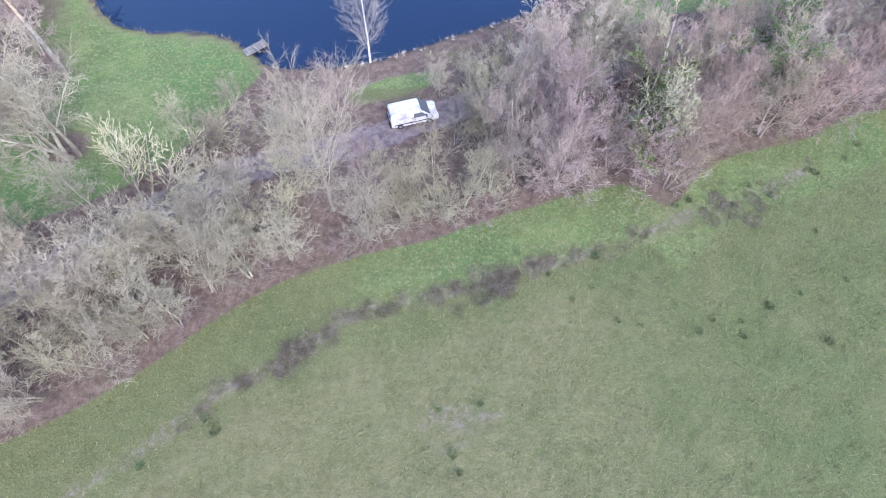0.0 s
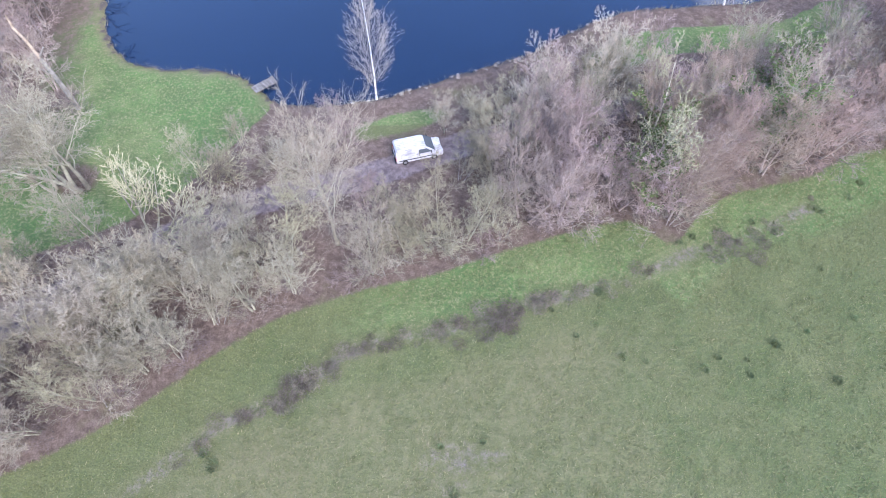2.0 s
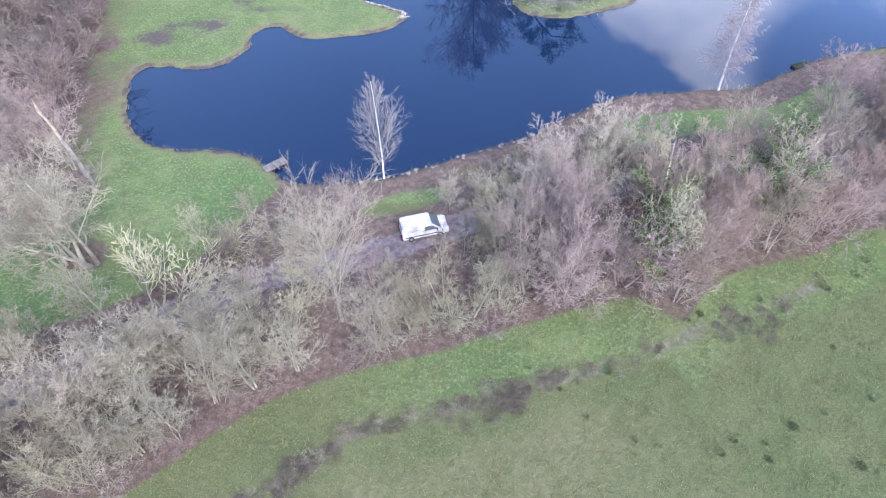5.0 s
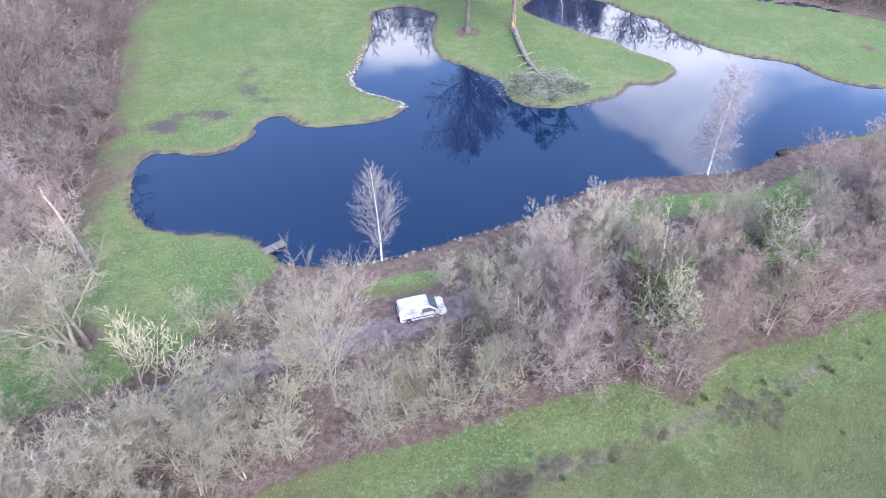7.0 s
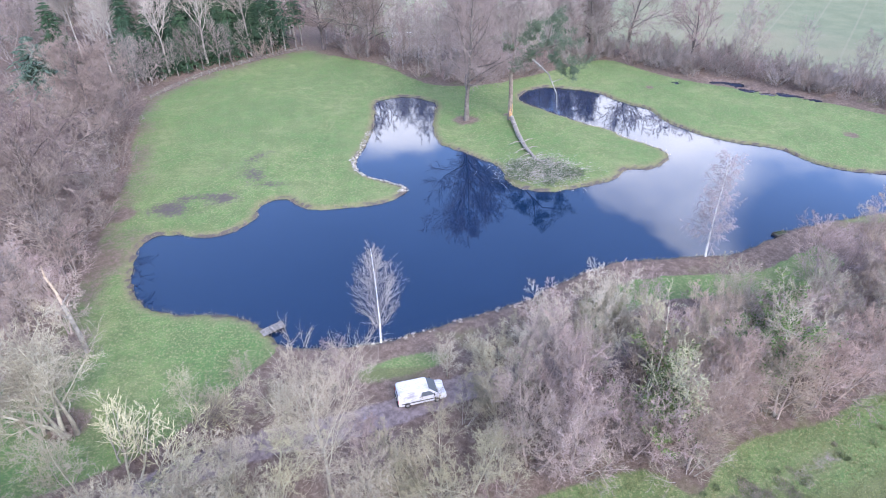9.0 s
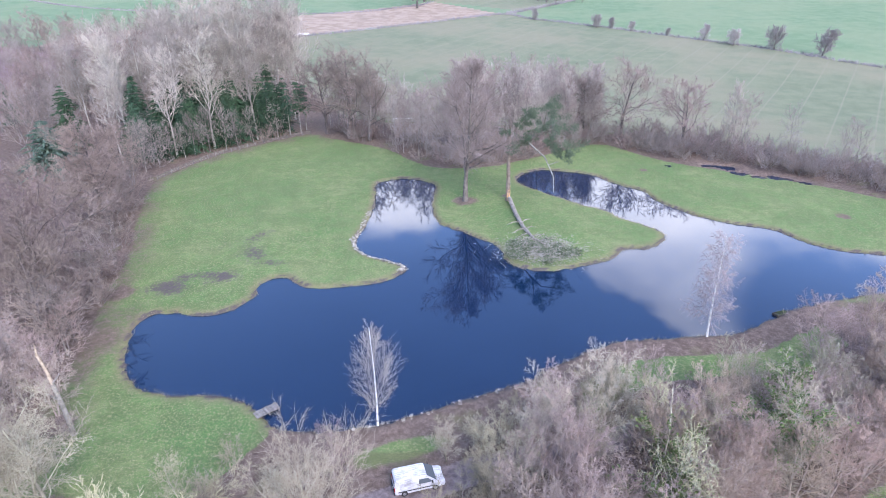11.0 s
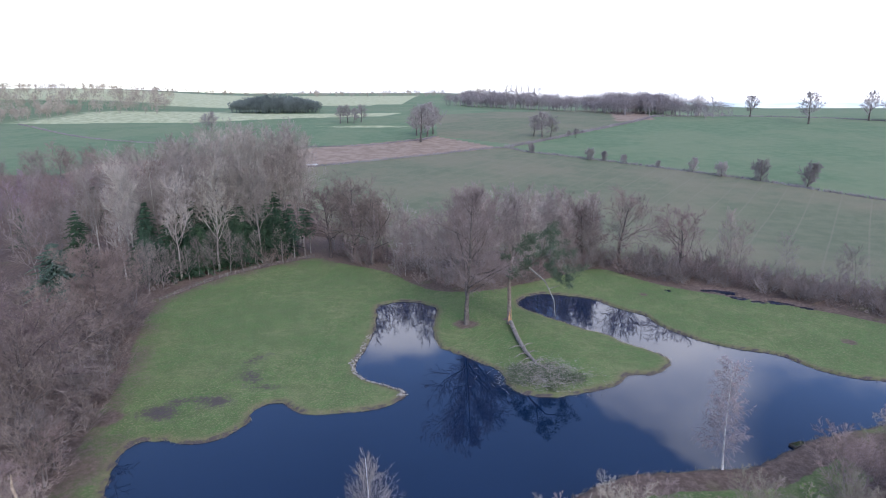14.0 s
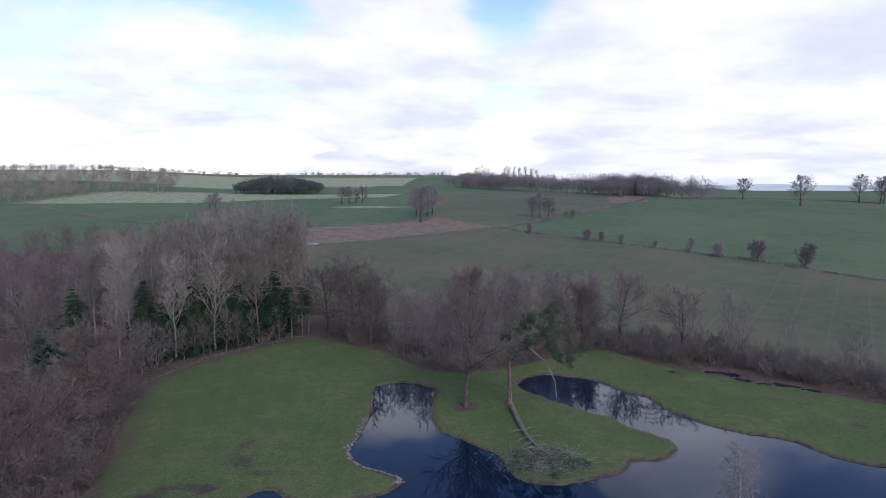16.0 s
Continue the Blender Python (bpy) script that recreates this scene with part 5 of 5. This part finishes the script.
for a, b, c, d in ((0.9, -11, -1.9, -13.0), (0.9, -11.5, 3.0, -10.2), (1.3, -14, -1.2, -16.6), (1.4, -14.2, 3.4, -14.0), (1.9, -16, -0.8, -19.0), (2.2, -17.5, 4.6, -17.4), (2.4, -18.5, -0.6, -20.2), (3.0, -19.5, 6.2, -18.6)):
    part("snapped_branch", rods_mesh("snapped_branch", [([(a, b, 0.5, (a + c) / 2, (b + d) / 2, 0.9, 0.11, 0.08), ((a + c) / 2, (b + d) / 2, 0.9, c, d, 0.75, 0.08, 0.03)], 5)]), BARK_FALLEN, fallen)
r = np.random.default_rng(310)
brush = []
for _ in range(2200):
    p = np.array([r.normal(3.2, 3.0), r.normal(-22.3, 2.3), 0])
    p[2] = abs(r.normal(0.3, 0.5))
    d = np.array([r.normal(0.3, 0.6), r.normal(-0.4, 0.5), r.normal(0.15, 0.3)])
    brush.append((*p, *(p + d), 0.034, 0.0))
part("crown", rods_mesh("crown", [(brush, 3)]), WOOD_OLD, fallen, "tangle of pale dry branches")
part("foliage", needles("foliage", [(3.2 + r.normal(0, 2.7), -22.6 + r.normal(0, 1.9), 0.3, 0.6) for _ in range(34)], 7000, 0.3, 311, 0.055), two_tone("fading_needles", (0.055, 0.08, 0.042), (0.14, 0.165, 0.095), 0.8, vary=0), fallen, "fading grey-green needles")
tagged(fallen, "fallen pale pine stem with its crown at the waterside", "tree")


# ---- things on the banks ----
def box(bm, sx, sy, sz, at=(0, 0, 0), bevel=0.0, turn=0.0):
    made = bmesh.ops.create_cube(bm, size=1.0)["verts"]
    bmesh.ops.scale(bm, vec=(sx, sy, sz), verts=made)
    bmesh.ops.rotate(bm, cent=(0, 0, 0), matrix=Matrix.Rotation(turn, 3, "Z"), verts=made)
    bmesh.ops.translate(bm, vec=at, verts=made)
    if bevel:
        edges = list({e for v in made for e in v.link_edges})
        bmesh.ops.bevel(bm, geom=edges, offset=bevel, segments=1, affect="EDGES")
    return bm


def plank(name, sx, sy, sz, bevel=0.012):
    me = bpy.data.meshes.new(name)
    bm = box(bmesh.new(), sx, sy, sz, bevel=bevel)
    bm.to_mesh(me)
    bm.free()
    return me


WOOD_GREY = two_tone("silvered_wood", (0.1, 0.092, 0.082), (0.22, 0.2, 0.178), 3.0)
stage = new("landing_stage")
stage.matrix_basis = pose(-19.75, 50.25, 0.42, 0, 0, 40)
deck_board, leg_mesh, beam_mesh = plank("board", 0.19, 1.2, 0.045), plank("leg", 0.11, 0.11, 1.3), plank("beam", 2.7, 0.09, 0.14)
for k in range(13):
    part("board", deck_board, WOOD_GREY, stage).location = (-1.26 + k * 0.21, chance.uniform(-0.03, 0.03), chance.uniform(-0.004, 0.004))
for s in (-1, 1):
    part("beam", beam_mesh, WOOD_GREY, stage).location = (0, s * 0.45, -0.1)
    for x in (0.1, 1.2):
        part("leg", leg_mesh, WOOD_GREY, stage).location = (x, s * 0.52, -0.5)
tagged(stage, "small weathered wooden landing stage over the water", "jetty")

punt = new("sunken_punt")
punt.matrix_basis = pose(47.4, 69.6, 0.1, 0, 4, 24)
bm = box(bmesh.new(), 2.5, 0.95, 0.3, bevel=0.04)
top = max(bm.faces, key=lambda f: f.calc_center_median().z * 10 + f.calc_area())
bmesh.ops.inset_region(bm, faces=[top], thickness=0.07)
bmesh.ops.translate(bm, vec=(0, 0, -0.18), verts=top.verts)
part("hull", bm, two_tone("wet_dark_wood", (0.02, 0.018, 0.016), (0.07, 0.06, 0.05), 3.0, rough=0.5), punt)
part("weeds", needles("weeds", [(x, 0.05, 0.05, 0.22) for x in (-0.6, -0.2, 0.2, 0.6, 0.9)], 320, 0.12, 320, 0.02), IVY, punt, "green weeds growing in the hull")
tagged(punt, "old dark punt overgrown with weeds at the bank", "boat")

fence = new("fence")
post_mesh = plank("post", 0.12, 0.12, 1.2)
at = [FENCE[0]]
for p in FENCE[1:]:
    while np.linalg.norm(p - at[-1]) >= 2.4:
        at.append(at[-1] + (p - at[-1]) * 2.4 / np.linalg.norm(p - at[-1]))
rail_mesh = plank("rail", 2.4, 0.035, 0.1)
for k, (x, y) in enumerate(at):
    z = height(x, y)
    part("post", post_mesh, WOOD_GREY, fence).location = (x, y, z + 0.5)
    if k + 1 < len(at):
        nx, ny = at[k + 1]
        for h in (0.32, 0.62, 0.92):
            rail = part("rail", rail_mesh, WOOD_GREY, fence)
            rail.location, rail.rotation_euler = ((x + nx) / 2, (y + ny) / 2, z + h), (0, 0, math.atan2(ny - y, nx - x))
tagged(fence, "weathered wooden post and rail fence along the wood", "fence")


rail_white = new("white_barrier")
rail_white.matrix_basis = pose(-12.0, 178.0, height(-12.0, 178.0), 0, 0, 3)
pale_paint = two_tone("chalky_paint", (0.5, 0.5, 0.5), (0.72, 0.72, 0.71), 2.0, vary=0)
part("rail", plank("rail", 6.2, 0.08, 0.28), pale_paint, rail_white).location = (0, 0, 1.1)
for x in (-2.9, -1.0, 1.0, 2.9):
    part("post", plank("post", 0.12, 0.12, 1.3), pale_paint, rail_white).location = (x, 0.11, 0.6)
tagged(rail_white, "low white barrier rail among the alders", "barrier")
# a pale spot beside the far field, filled in with a made-up white block
block = bmesh.new()
box(block, 7.0, 2.2, 0.9, bevel=0.2)
pale_spot = tagged(part("pale_block", block, pale_paint), "low white block standing in for a pale spot at the field's edge", "stack")
pale_spot.matrix_basis = pose(-73.0, 324.0, height(-73.0, 324.0) + 0.4, 0, 0, 28)


def blades(name, count, reach, tall, width, seed, flop=0.35):
    """A tussock of blades fanning out from its foot."""
    r = np.random.default_rng(seed)
    a = r.uniform(0, 2 * math.pi, count)
    q = reach * np.sqrt(r.random(count))
    p = np.stack([np.cos(a) * q, np.sin(a) * q, np.full(count, -0.03)], 1)
    d = np.stack([np.cos(a) * flop, np.sin(a) * flop, np.ones(count)], 1) + r.normal(0, 0.25, (count, 3))
    e = p + d / np.linalg.norm(d, axis=1, keepdims=True) * tall * r.uniform(0.5, 1.1, (count, 1))
    return rods_mesh(name, [(np.hstack([p, e, np.full((count, 1), width), np.zeros((count, 1))]).tolist(), 3)])


TUFTS = [blades("rush_tuft", 110, 0.24, 0.4, 0.014, 330 + k, 0.5) for k in range(3)]
for x, y, s in ((13.2, 23.8, 1.3), (20.6, 16.9, 1.3), (21.9, 17.8, 0.9), (26.9, 18.9, 1.3), (30.8, 15.8, 1.3), (14.3, 17.9, 1.0), (34.1, 21.2, 0.9), (6.6, 24.2, 1.0), (35.0, 32.3, 1.5), (-17.0, 9.7, 1.7), (-17.9, 10.6, 1.2), (10.8, 19.8, 0.8), (16.1, 17.5, 0.8),
                (24.1, 16.3, 0.9), (29.8, 20.0, 0.8), (24.2, 17.6, 0.7), (2.8, 11.3, 0.8), (-0.4, 11.0, 0.8), (0.6, 7.6, 1.2), (1.1, 6.4, 0.9), (33.0, 26.0, 0.8), (28.4, 31.0, 1.0), (30.1, 29.8, 0.9), (12.6, 20.8, 0.7), (9.0, 22.2, 0.8), (-22.0, 7.2, 1.0),
                (38.5, 33.8, 1.2), (40.2, 35.6, 1.2), (22.6, 29.4, 1.1), (21.2, 28.8, 1.0)):
    tagged(part("rush_tuft", TUFTS[chance.randrange(3)], RUSH), "dark green rush tuft in the pasture", "grass tuft", "rush tufts in the field").matrix_basis = Matrix.Translation((x, y, height(x, y))) @ Matrix.Rotation(chance.uniform(0, 6), 4, "Z") @ Matrix.Scale(s, 4)

CANES = []
for k in range(3):
    r = np.random.default_rng(340 + k)
    n = 340
    a, q = r.uniform(0, 6.283, n), 1.0 * np.sqrt(r.random(n))
    p = np.stack([np.cos(a) * q, np.sin(a) * q, np.abs(r.normal(0, 0.12, n))], 1)
    CANES.append(rods_mesh("bramble_patch", [(np.hstack([p, p + r.normal(0, 0.3, (n, 3)) * [1, 1, 0.6] + [0, 0, 0.12], np.full((n, 1), 0.014), np.zeros((n, 1))]).tolist(), 3)]))
patches = [(4.7, 21.5, 1.5), (5.6, 22.0, 1.2), (3.3, 20.4, 1.3), (-10.9, 16.2, 1.3), (-11.8, 15.4, 1.2), (-12.4, 14.4, 1.1), (26.2, 28.2, 1.1), (27.8, 27.2, 0.9), (25.2, 29.2, 0.9), (28.8, 28.6, 0.7)]
for x, y in BROWN_BAND[5:]:
    for _ in range(2):
        if chance.random() < (0.95 if -18 < x < 9 else 0.5):
            patches.append((x + chance.gauss(0, 0.5), y + chance.gauss(0, 0.55), chance.uniform(0.3, 0.85)))
for x, y, s in patches:
    tagged(part("bramble_patch", CANES[chance.randrange(3)], BRAMBLE), "low dark purplish bramble patch in the grass", "bramble", "brambles in the field").matrix_basis = Matrix.Translation((x, y, height(x, y) - 0.02)) @ Matrix.Rotation(chance.uniform(0, 6), 4, "Z") @ Matrix.Scale(s, 4)

REEDS = [blades("reed_tussock", 46, 0.2, 0.5, 0.016, 350 + k, 0.9) for k in range(3)]
near_bank = curve(NEAR_BANK[::-1], 6)
for _ in range(44):
    x, y = near_bank[chance.randrange(20, 66)]
    x, y = x + chance.gauss(0, 0.3), y - 0.25 + chance.gauss(0, 0.25)
    tagged(part("reed_tussock", REEDS[chance.randrange(3)], REED), "pale dead reed tussock at the water's edge", "reeds", "reeds along the bank").matrix_basis = (
        Matrix.Translation((x, y, max(height(x, y), -0.02))) @ Euler((chance.uniform(-0.4, 0.4), chance.uniform(-0.4, 0.4), chance.uniform(0, 6))).to_matrix().to_4x4() @ Matrix.Scale(chance.uniform(0.35, 0.8), 4))


STONE = two_tone("pale_limestone", (0.16, 0.145, 0.12), (0.36, 0.335, 0.285), 2.5, vary=0.25)
edging = tagged(new("stone_edging"), "low edging of pale stones along the bay's bank", "edging")
pebbles = []
for k in range(4):
    bm = bmesh.new()
    bmesh.ops.create_icosphere(bm, subdivisions=1, radius=0.5)
    r = random.Random(370 + k)
    for v in bm.verts:
        v.co *= r.uniform(0.75, 1.15)
        v.co.z *= 0.6
    me = bpy.data.meshes.new("stone")
    bm.to_mesh(me)
    bm.free()
    pebbles.append(me)
bay = curve([(-7.0, 82.6), (-6.4, 84.2), (-9.0, 86.3), (-13.0, 88.5), (-15.3, 91.7), (-15.9, 95.0), (-15.2, 99.8), (-14.6, 107.7)], 14)
for x, y in bay:
    for _ in range(2):
        ob = part("stone", pebbles[chance.randrange(4)], STONE, edging)
        q = chance.uniform(0.2, 0.5)
        px, py = x + chance.gauss(-0.1, 0.22), y + chance.gauss(-0.05, 0.22)
        ob.matrix_basis = Matrix.Translation((px, py, max(height(px, py), 0.0) + 0.12 * q)) @ Matrix.Rotation(chance.uniform(0, 6), 4, "Z") @ Matrix.Diagonal((q * 1.3, q, q, 1))


def fringe():
    """Dead grass and sedge hanging over the whole shore."""
    r = np.random.default_rng(360)
    rows = []
    ring = np.vstack([SHORE, SHORE[:1]])
    for a, b in zip(ring, ring[1:]):
        long = np.linalg.norm(b - a)
        out = np.array([-(b - a)[1], (b - a)[0]]) / (long + 1e-9)
        for _ in range(int(long * 16)):
            p = a + (b - a) * r.random() + out * r.normal(0.1, 0.25)
            rows.append((*p, 0.02, *(p + r.normal(0, 0.22, 2)), r.uniform(0.25, 0.6), 0.025, 0.0))
    return rods_mesh("bank_fringe", [(rows, 3)])


tagged(part("bank_fringe", fringe(), two_tone("dead_sedge", (0.1, 0.085, 0.05), (0.3, 0.25, 0.16), 0.6, vary=0, bump=0)), "dry sedge and grass fringe along the pond's edge", "grass", kind="stuff")


def sward():
    """Tussocky grass of the near pasture."""
    r = np.random.default_rng(365)
    x, y = r.uniform(-48, 56, 220000), r.uniform(-3, 42, 220000)
    lo = np.interp(x, FIELD_EDGE[:, 0], FIELD_EDGE[:, 1])
    ok = (y < lo + 0.2) & (np.abs(x) < 34 + y * 0.8)
    x, y = x[ok][:110000], y[ok][:110000]
    z = land(x, y)
    d = r.normal(0, 0.14, (len(x), 2))
    return rods_mesh("grass", [(np.stack([x, y, z - 0.02, x + d[:, 0], y + d[:, 1], z + r.uniform(0.08, 0.26, len(x)), r.uniform(0.012, 0.03, len(x)), np.zeros(len(x))], 1).tolist(), 3)])


def blade_material():
    m, t, b = material("pasture_blades", 0.9)
    own = t.nodes.new("ShaderNodeNewGeometry").outputs["Random Per Island"]
    c = mixed(t, own, (0.1, 0.117, 0.042), (0.205, 0.193, 0.085))
    c = mixed(t, span(t, own, 0.8, 1.0, 0.0, 0.9), c, (0.27, 0.245, 0.14))
    t.links.new(c, b.inputs["Base Color"])
    return m


tagged(part("grass", sward(), blade_material()), "tussocky green and straw pasture grass", "grass", kind="stuff")


# ---- the parked van ----
def van():
    paint, t, b = material("white_paint", 0.35, spec=0.5)
    dirt = span(t, calc(t, "ADD", calc(t, "MULTIPLY", grain(t, 1.3, 4), 0.6), calc(t, "MULTIPLY", grain(t, 9.0, 4), 0.4)), 0.44, 0.66)
    run = add(t, "ShaderNodeMapping", Scale=(0.5, 5.0, 1.0))
    t.links.new(t.nodes.new("ShaderNodeTexCoord").outputs["Object"], run.inputs[0])
    streak = span(t, grain(t, 1.6, 4, 0.6, run.outputs[0]), 0.48, 0.66, 0.0, 0.8)
    t.links.new(mixed(t, streak, mixed(t, dirt, (0.58, 0.58, 0.63), (0.36, 0.345, 0.365)), (0.25, 0.235, 0.245)), b.inputs["Base Color"])
    glass = material("dark_glass", 0.06, spec=0.6)
    # base colour raised to grey for the sky's reflection in the panes
    glass[2].inputs["Base Color"].default_value = (0.1, 0.115, 0.13, 1)
    black = two_tone("black_plastic", (0.015, 0.015, 0.016), (0.04, 0.04, 0.042), 8, rough=0.6, vary=0)
    steel = two_tone("wheel_steel", (0.2, 0.2, 0.21), (0.38, 0.38, 0.4), 9, rough=0.45, metal=0.6, vary=0)
    thing = new("van")
    # side outline: x along the van (front at +), z up
    side = [(-2.36, 0.42), (-2.40, 0.75), (-2.34, 1.80), (-2.20, 1.96), (0.42, 1.98), (0.62, 1.92), (1.56, 1.16), (2.22, 1.0), (2.40, 0.82), (2.42, 0.40), (1.98, 0.30), (-2.2, 0.30)]
    bm = bmesh.new()

    def half(z):
        return 0.97 if z < 1.2 else 0.97 - 0.17 * ((z - 1.2) / 0.78) ** 1.2

    rings = [[bm.verts.new((x, s * half(z), z)) for x, z in side] for s in (-1, 1)]
    bm.faces.new(rings[0])
    bm.faces.new(rings[1][::-1])
    for i in range(len(side)):
        j = (i + 1) % len(side)
        bm.faces.new((rings[0][j], rings[0][i], rings[1][i], rings[1][j]))
    bmesh.ops.recalc_face_normals(bm, faces=bm.faces)
    bmesh.ops.bevel(bm, geom=list(bm.edges), offset=0.06, segments=3, affect="EDGES", clamp_overlap=True)
    body = part("body", bm, paint, thing)

    def plate(name, corners, thick, mat, parent=thing, label=""):
        bm = bmesh.new()
        v = [Vector(c) for c in corners]
        n = (v[1] - v[0]).cross(v[-1] - v[0]).normalized() * thick
        lo, hi = [bm.verts.new(c) for c in v], [bm.verts.new(c + n) for c in v]
        bm.faces.new(lo[::-1])
        bm.faces.new(hi)
        for i in range(len(v)):
            j = (i + 1) % len(v)
            bm.faces.new((lo[i], lo[j], hi[j], hi[i]))
        return part(name, bm, mat, parent, label)

    plate("windscreen", [(1.55, -0.88, 1.185), (1.55, 0.88, 1.185), (0.68, 0.74, 1.885), (0.68, -0.74, 1.885)], 0.03, glass[0], label="dark windscreen")
    for s in (-1, 1):
        c = [(-0.15, 0.972, 1.22), (1.2, 0.972, 1.22), (0.72, 0.89, 1.7), (-0.08, 0.89, 1.7)]
        plate("side_window", [(x, s * y, z) for x, y, z in (c if s < 0 else c[::-1])], 0.02, glass[0], label="dark cab side window")
        c = [(0.0, 0.972, 0.5), (0.02, 0.972, 0.5), (0.02, 0.972, 1.2), (0.0, 0.972, 1.2)]
        plate("door_seam", [(x, s * y, z) for x, y, z in (c if s < 0 else c[::-1])], 0.006, black)
        c = [(-2.1, 0.972, 0.62), (1.35, 0.972, 0.62), (1.35, 0.972, 0.72), (-2.1, 0.972, 0.72)]
        plate("rub_strip", [(x, s * y, z) for x, y, z in (c if s < 0 else c[::-1])], 0.02, black)
        part("wing_mirror", box(bmesh.new(), 0.12, 0.2, 0.26, (1.15, s * 1.09, 1.3), 0.03), black, thing)
        part("headlight", box(bmesh.new(), 0.22, 0.32, 0.2, (2.28, s * 0.72, 0.86), 0.05), two_tone("lamp_glass", (0.4, 0.42, 0.45), (0.7, 0.72, 0.75), 9, rough=0.15, vary=0), thing)
        part("tail_light", box(bmesh.new(), 0.06, 0.14, 0.42, (-2.4, s * 0.87, 1.0), 0.015), two_tone("red_lens", (0.25, 0.01, 0.01), (0.45, 0.03, 0.02), 9, rough=0.25, vary=0), thing)
        for x in (-1.5, 1.45):
            wheel = new("wheel")
            wheel.parent = thing
            wheel.matrix_basis = pose(x, s * 0.87, 0.33, 90, 0, 0)
            for name, ra, deep, mat in (("tyre", 0.33, 0.21, black), ("rim", 0.2, 0.225, steel)):
                bm = bmesh.new()
                bmesh.ops.create_cone(bm, cap_ends=True, segments=24, radius1=ra, radius2=ra, depth=deep)
                bmesh.ops.bevel(bm, geom=[e for e in bm.edges if len(e.link_faces) == 2 and e.calc_face_angle(0) > 1], offset=0.03, segments=2, affect="EDGES")
                part(name, bm, mat, wheel)
    for y in (-0.5, -0.17, 0.17, 0.5):
        part("roof_rib", box(bmesh.new(), 2.5, 0.07, 0.03, (-0.85, y, 1.985), 0.01), paint, thing)
    part("front_bumper", box(bmesh.new(), 0.2, 1.86, 0.26, (2.36, 0, 0.45), 0.05), black, thing)
    part("rear_bumper", box(bmesh.new(), 0.16, 1.84, 0.2, (-2.42, 0, 0.42), 0.04), black, thing)
    part("bonnet_grille", box(bmesh.new(), 0.05, 0.9, 0.12, (2.40, 0, 0.75), 0.015), black, thing)
    for s in (-1, 1):
        part("rear_window", box(bmesh.new(), 0.03, 0.62, 0.45, (-2.38, s * 0.38, 1.5), 0.01), glass[0], thing)
        part("number_plate", box(bmesh.new(), 0.02, 0.5, 0.11, (s * 2.47, 0, 0.52), 0.004), two_tone("plain_plate", (0.6, 0.58, 0.4), (0.7, 0.68, 0.5), 6, vary=0), thing)
    x, y = -2.55, 39.75
    thing.matrix_basis = Matrix.Translation((x, y, height(x, y) - 0.03)) @ Matrix.Rotation(radians(15), 4, "Z")
    return tagged(thing, "dirty white panel van parked on the muddy lane", "van")


van()

# trees that were grown but never set out are taken away
for some in KINDS.values():
    for ob in some:
        if not ob["used"]:
            for piece in list(ob.children):
                bpy.data.objects.remove(piece)
            bpy.data.objects.remove(ob)
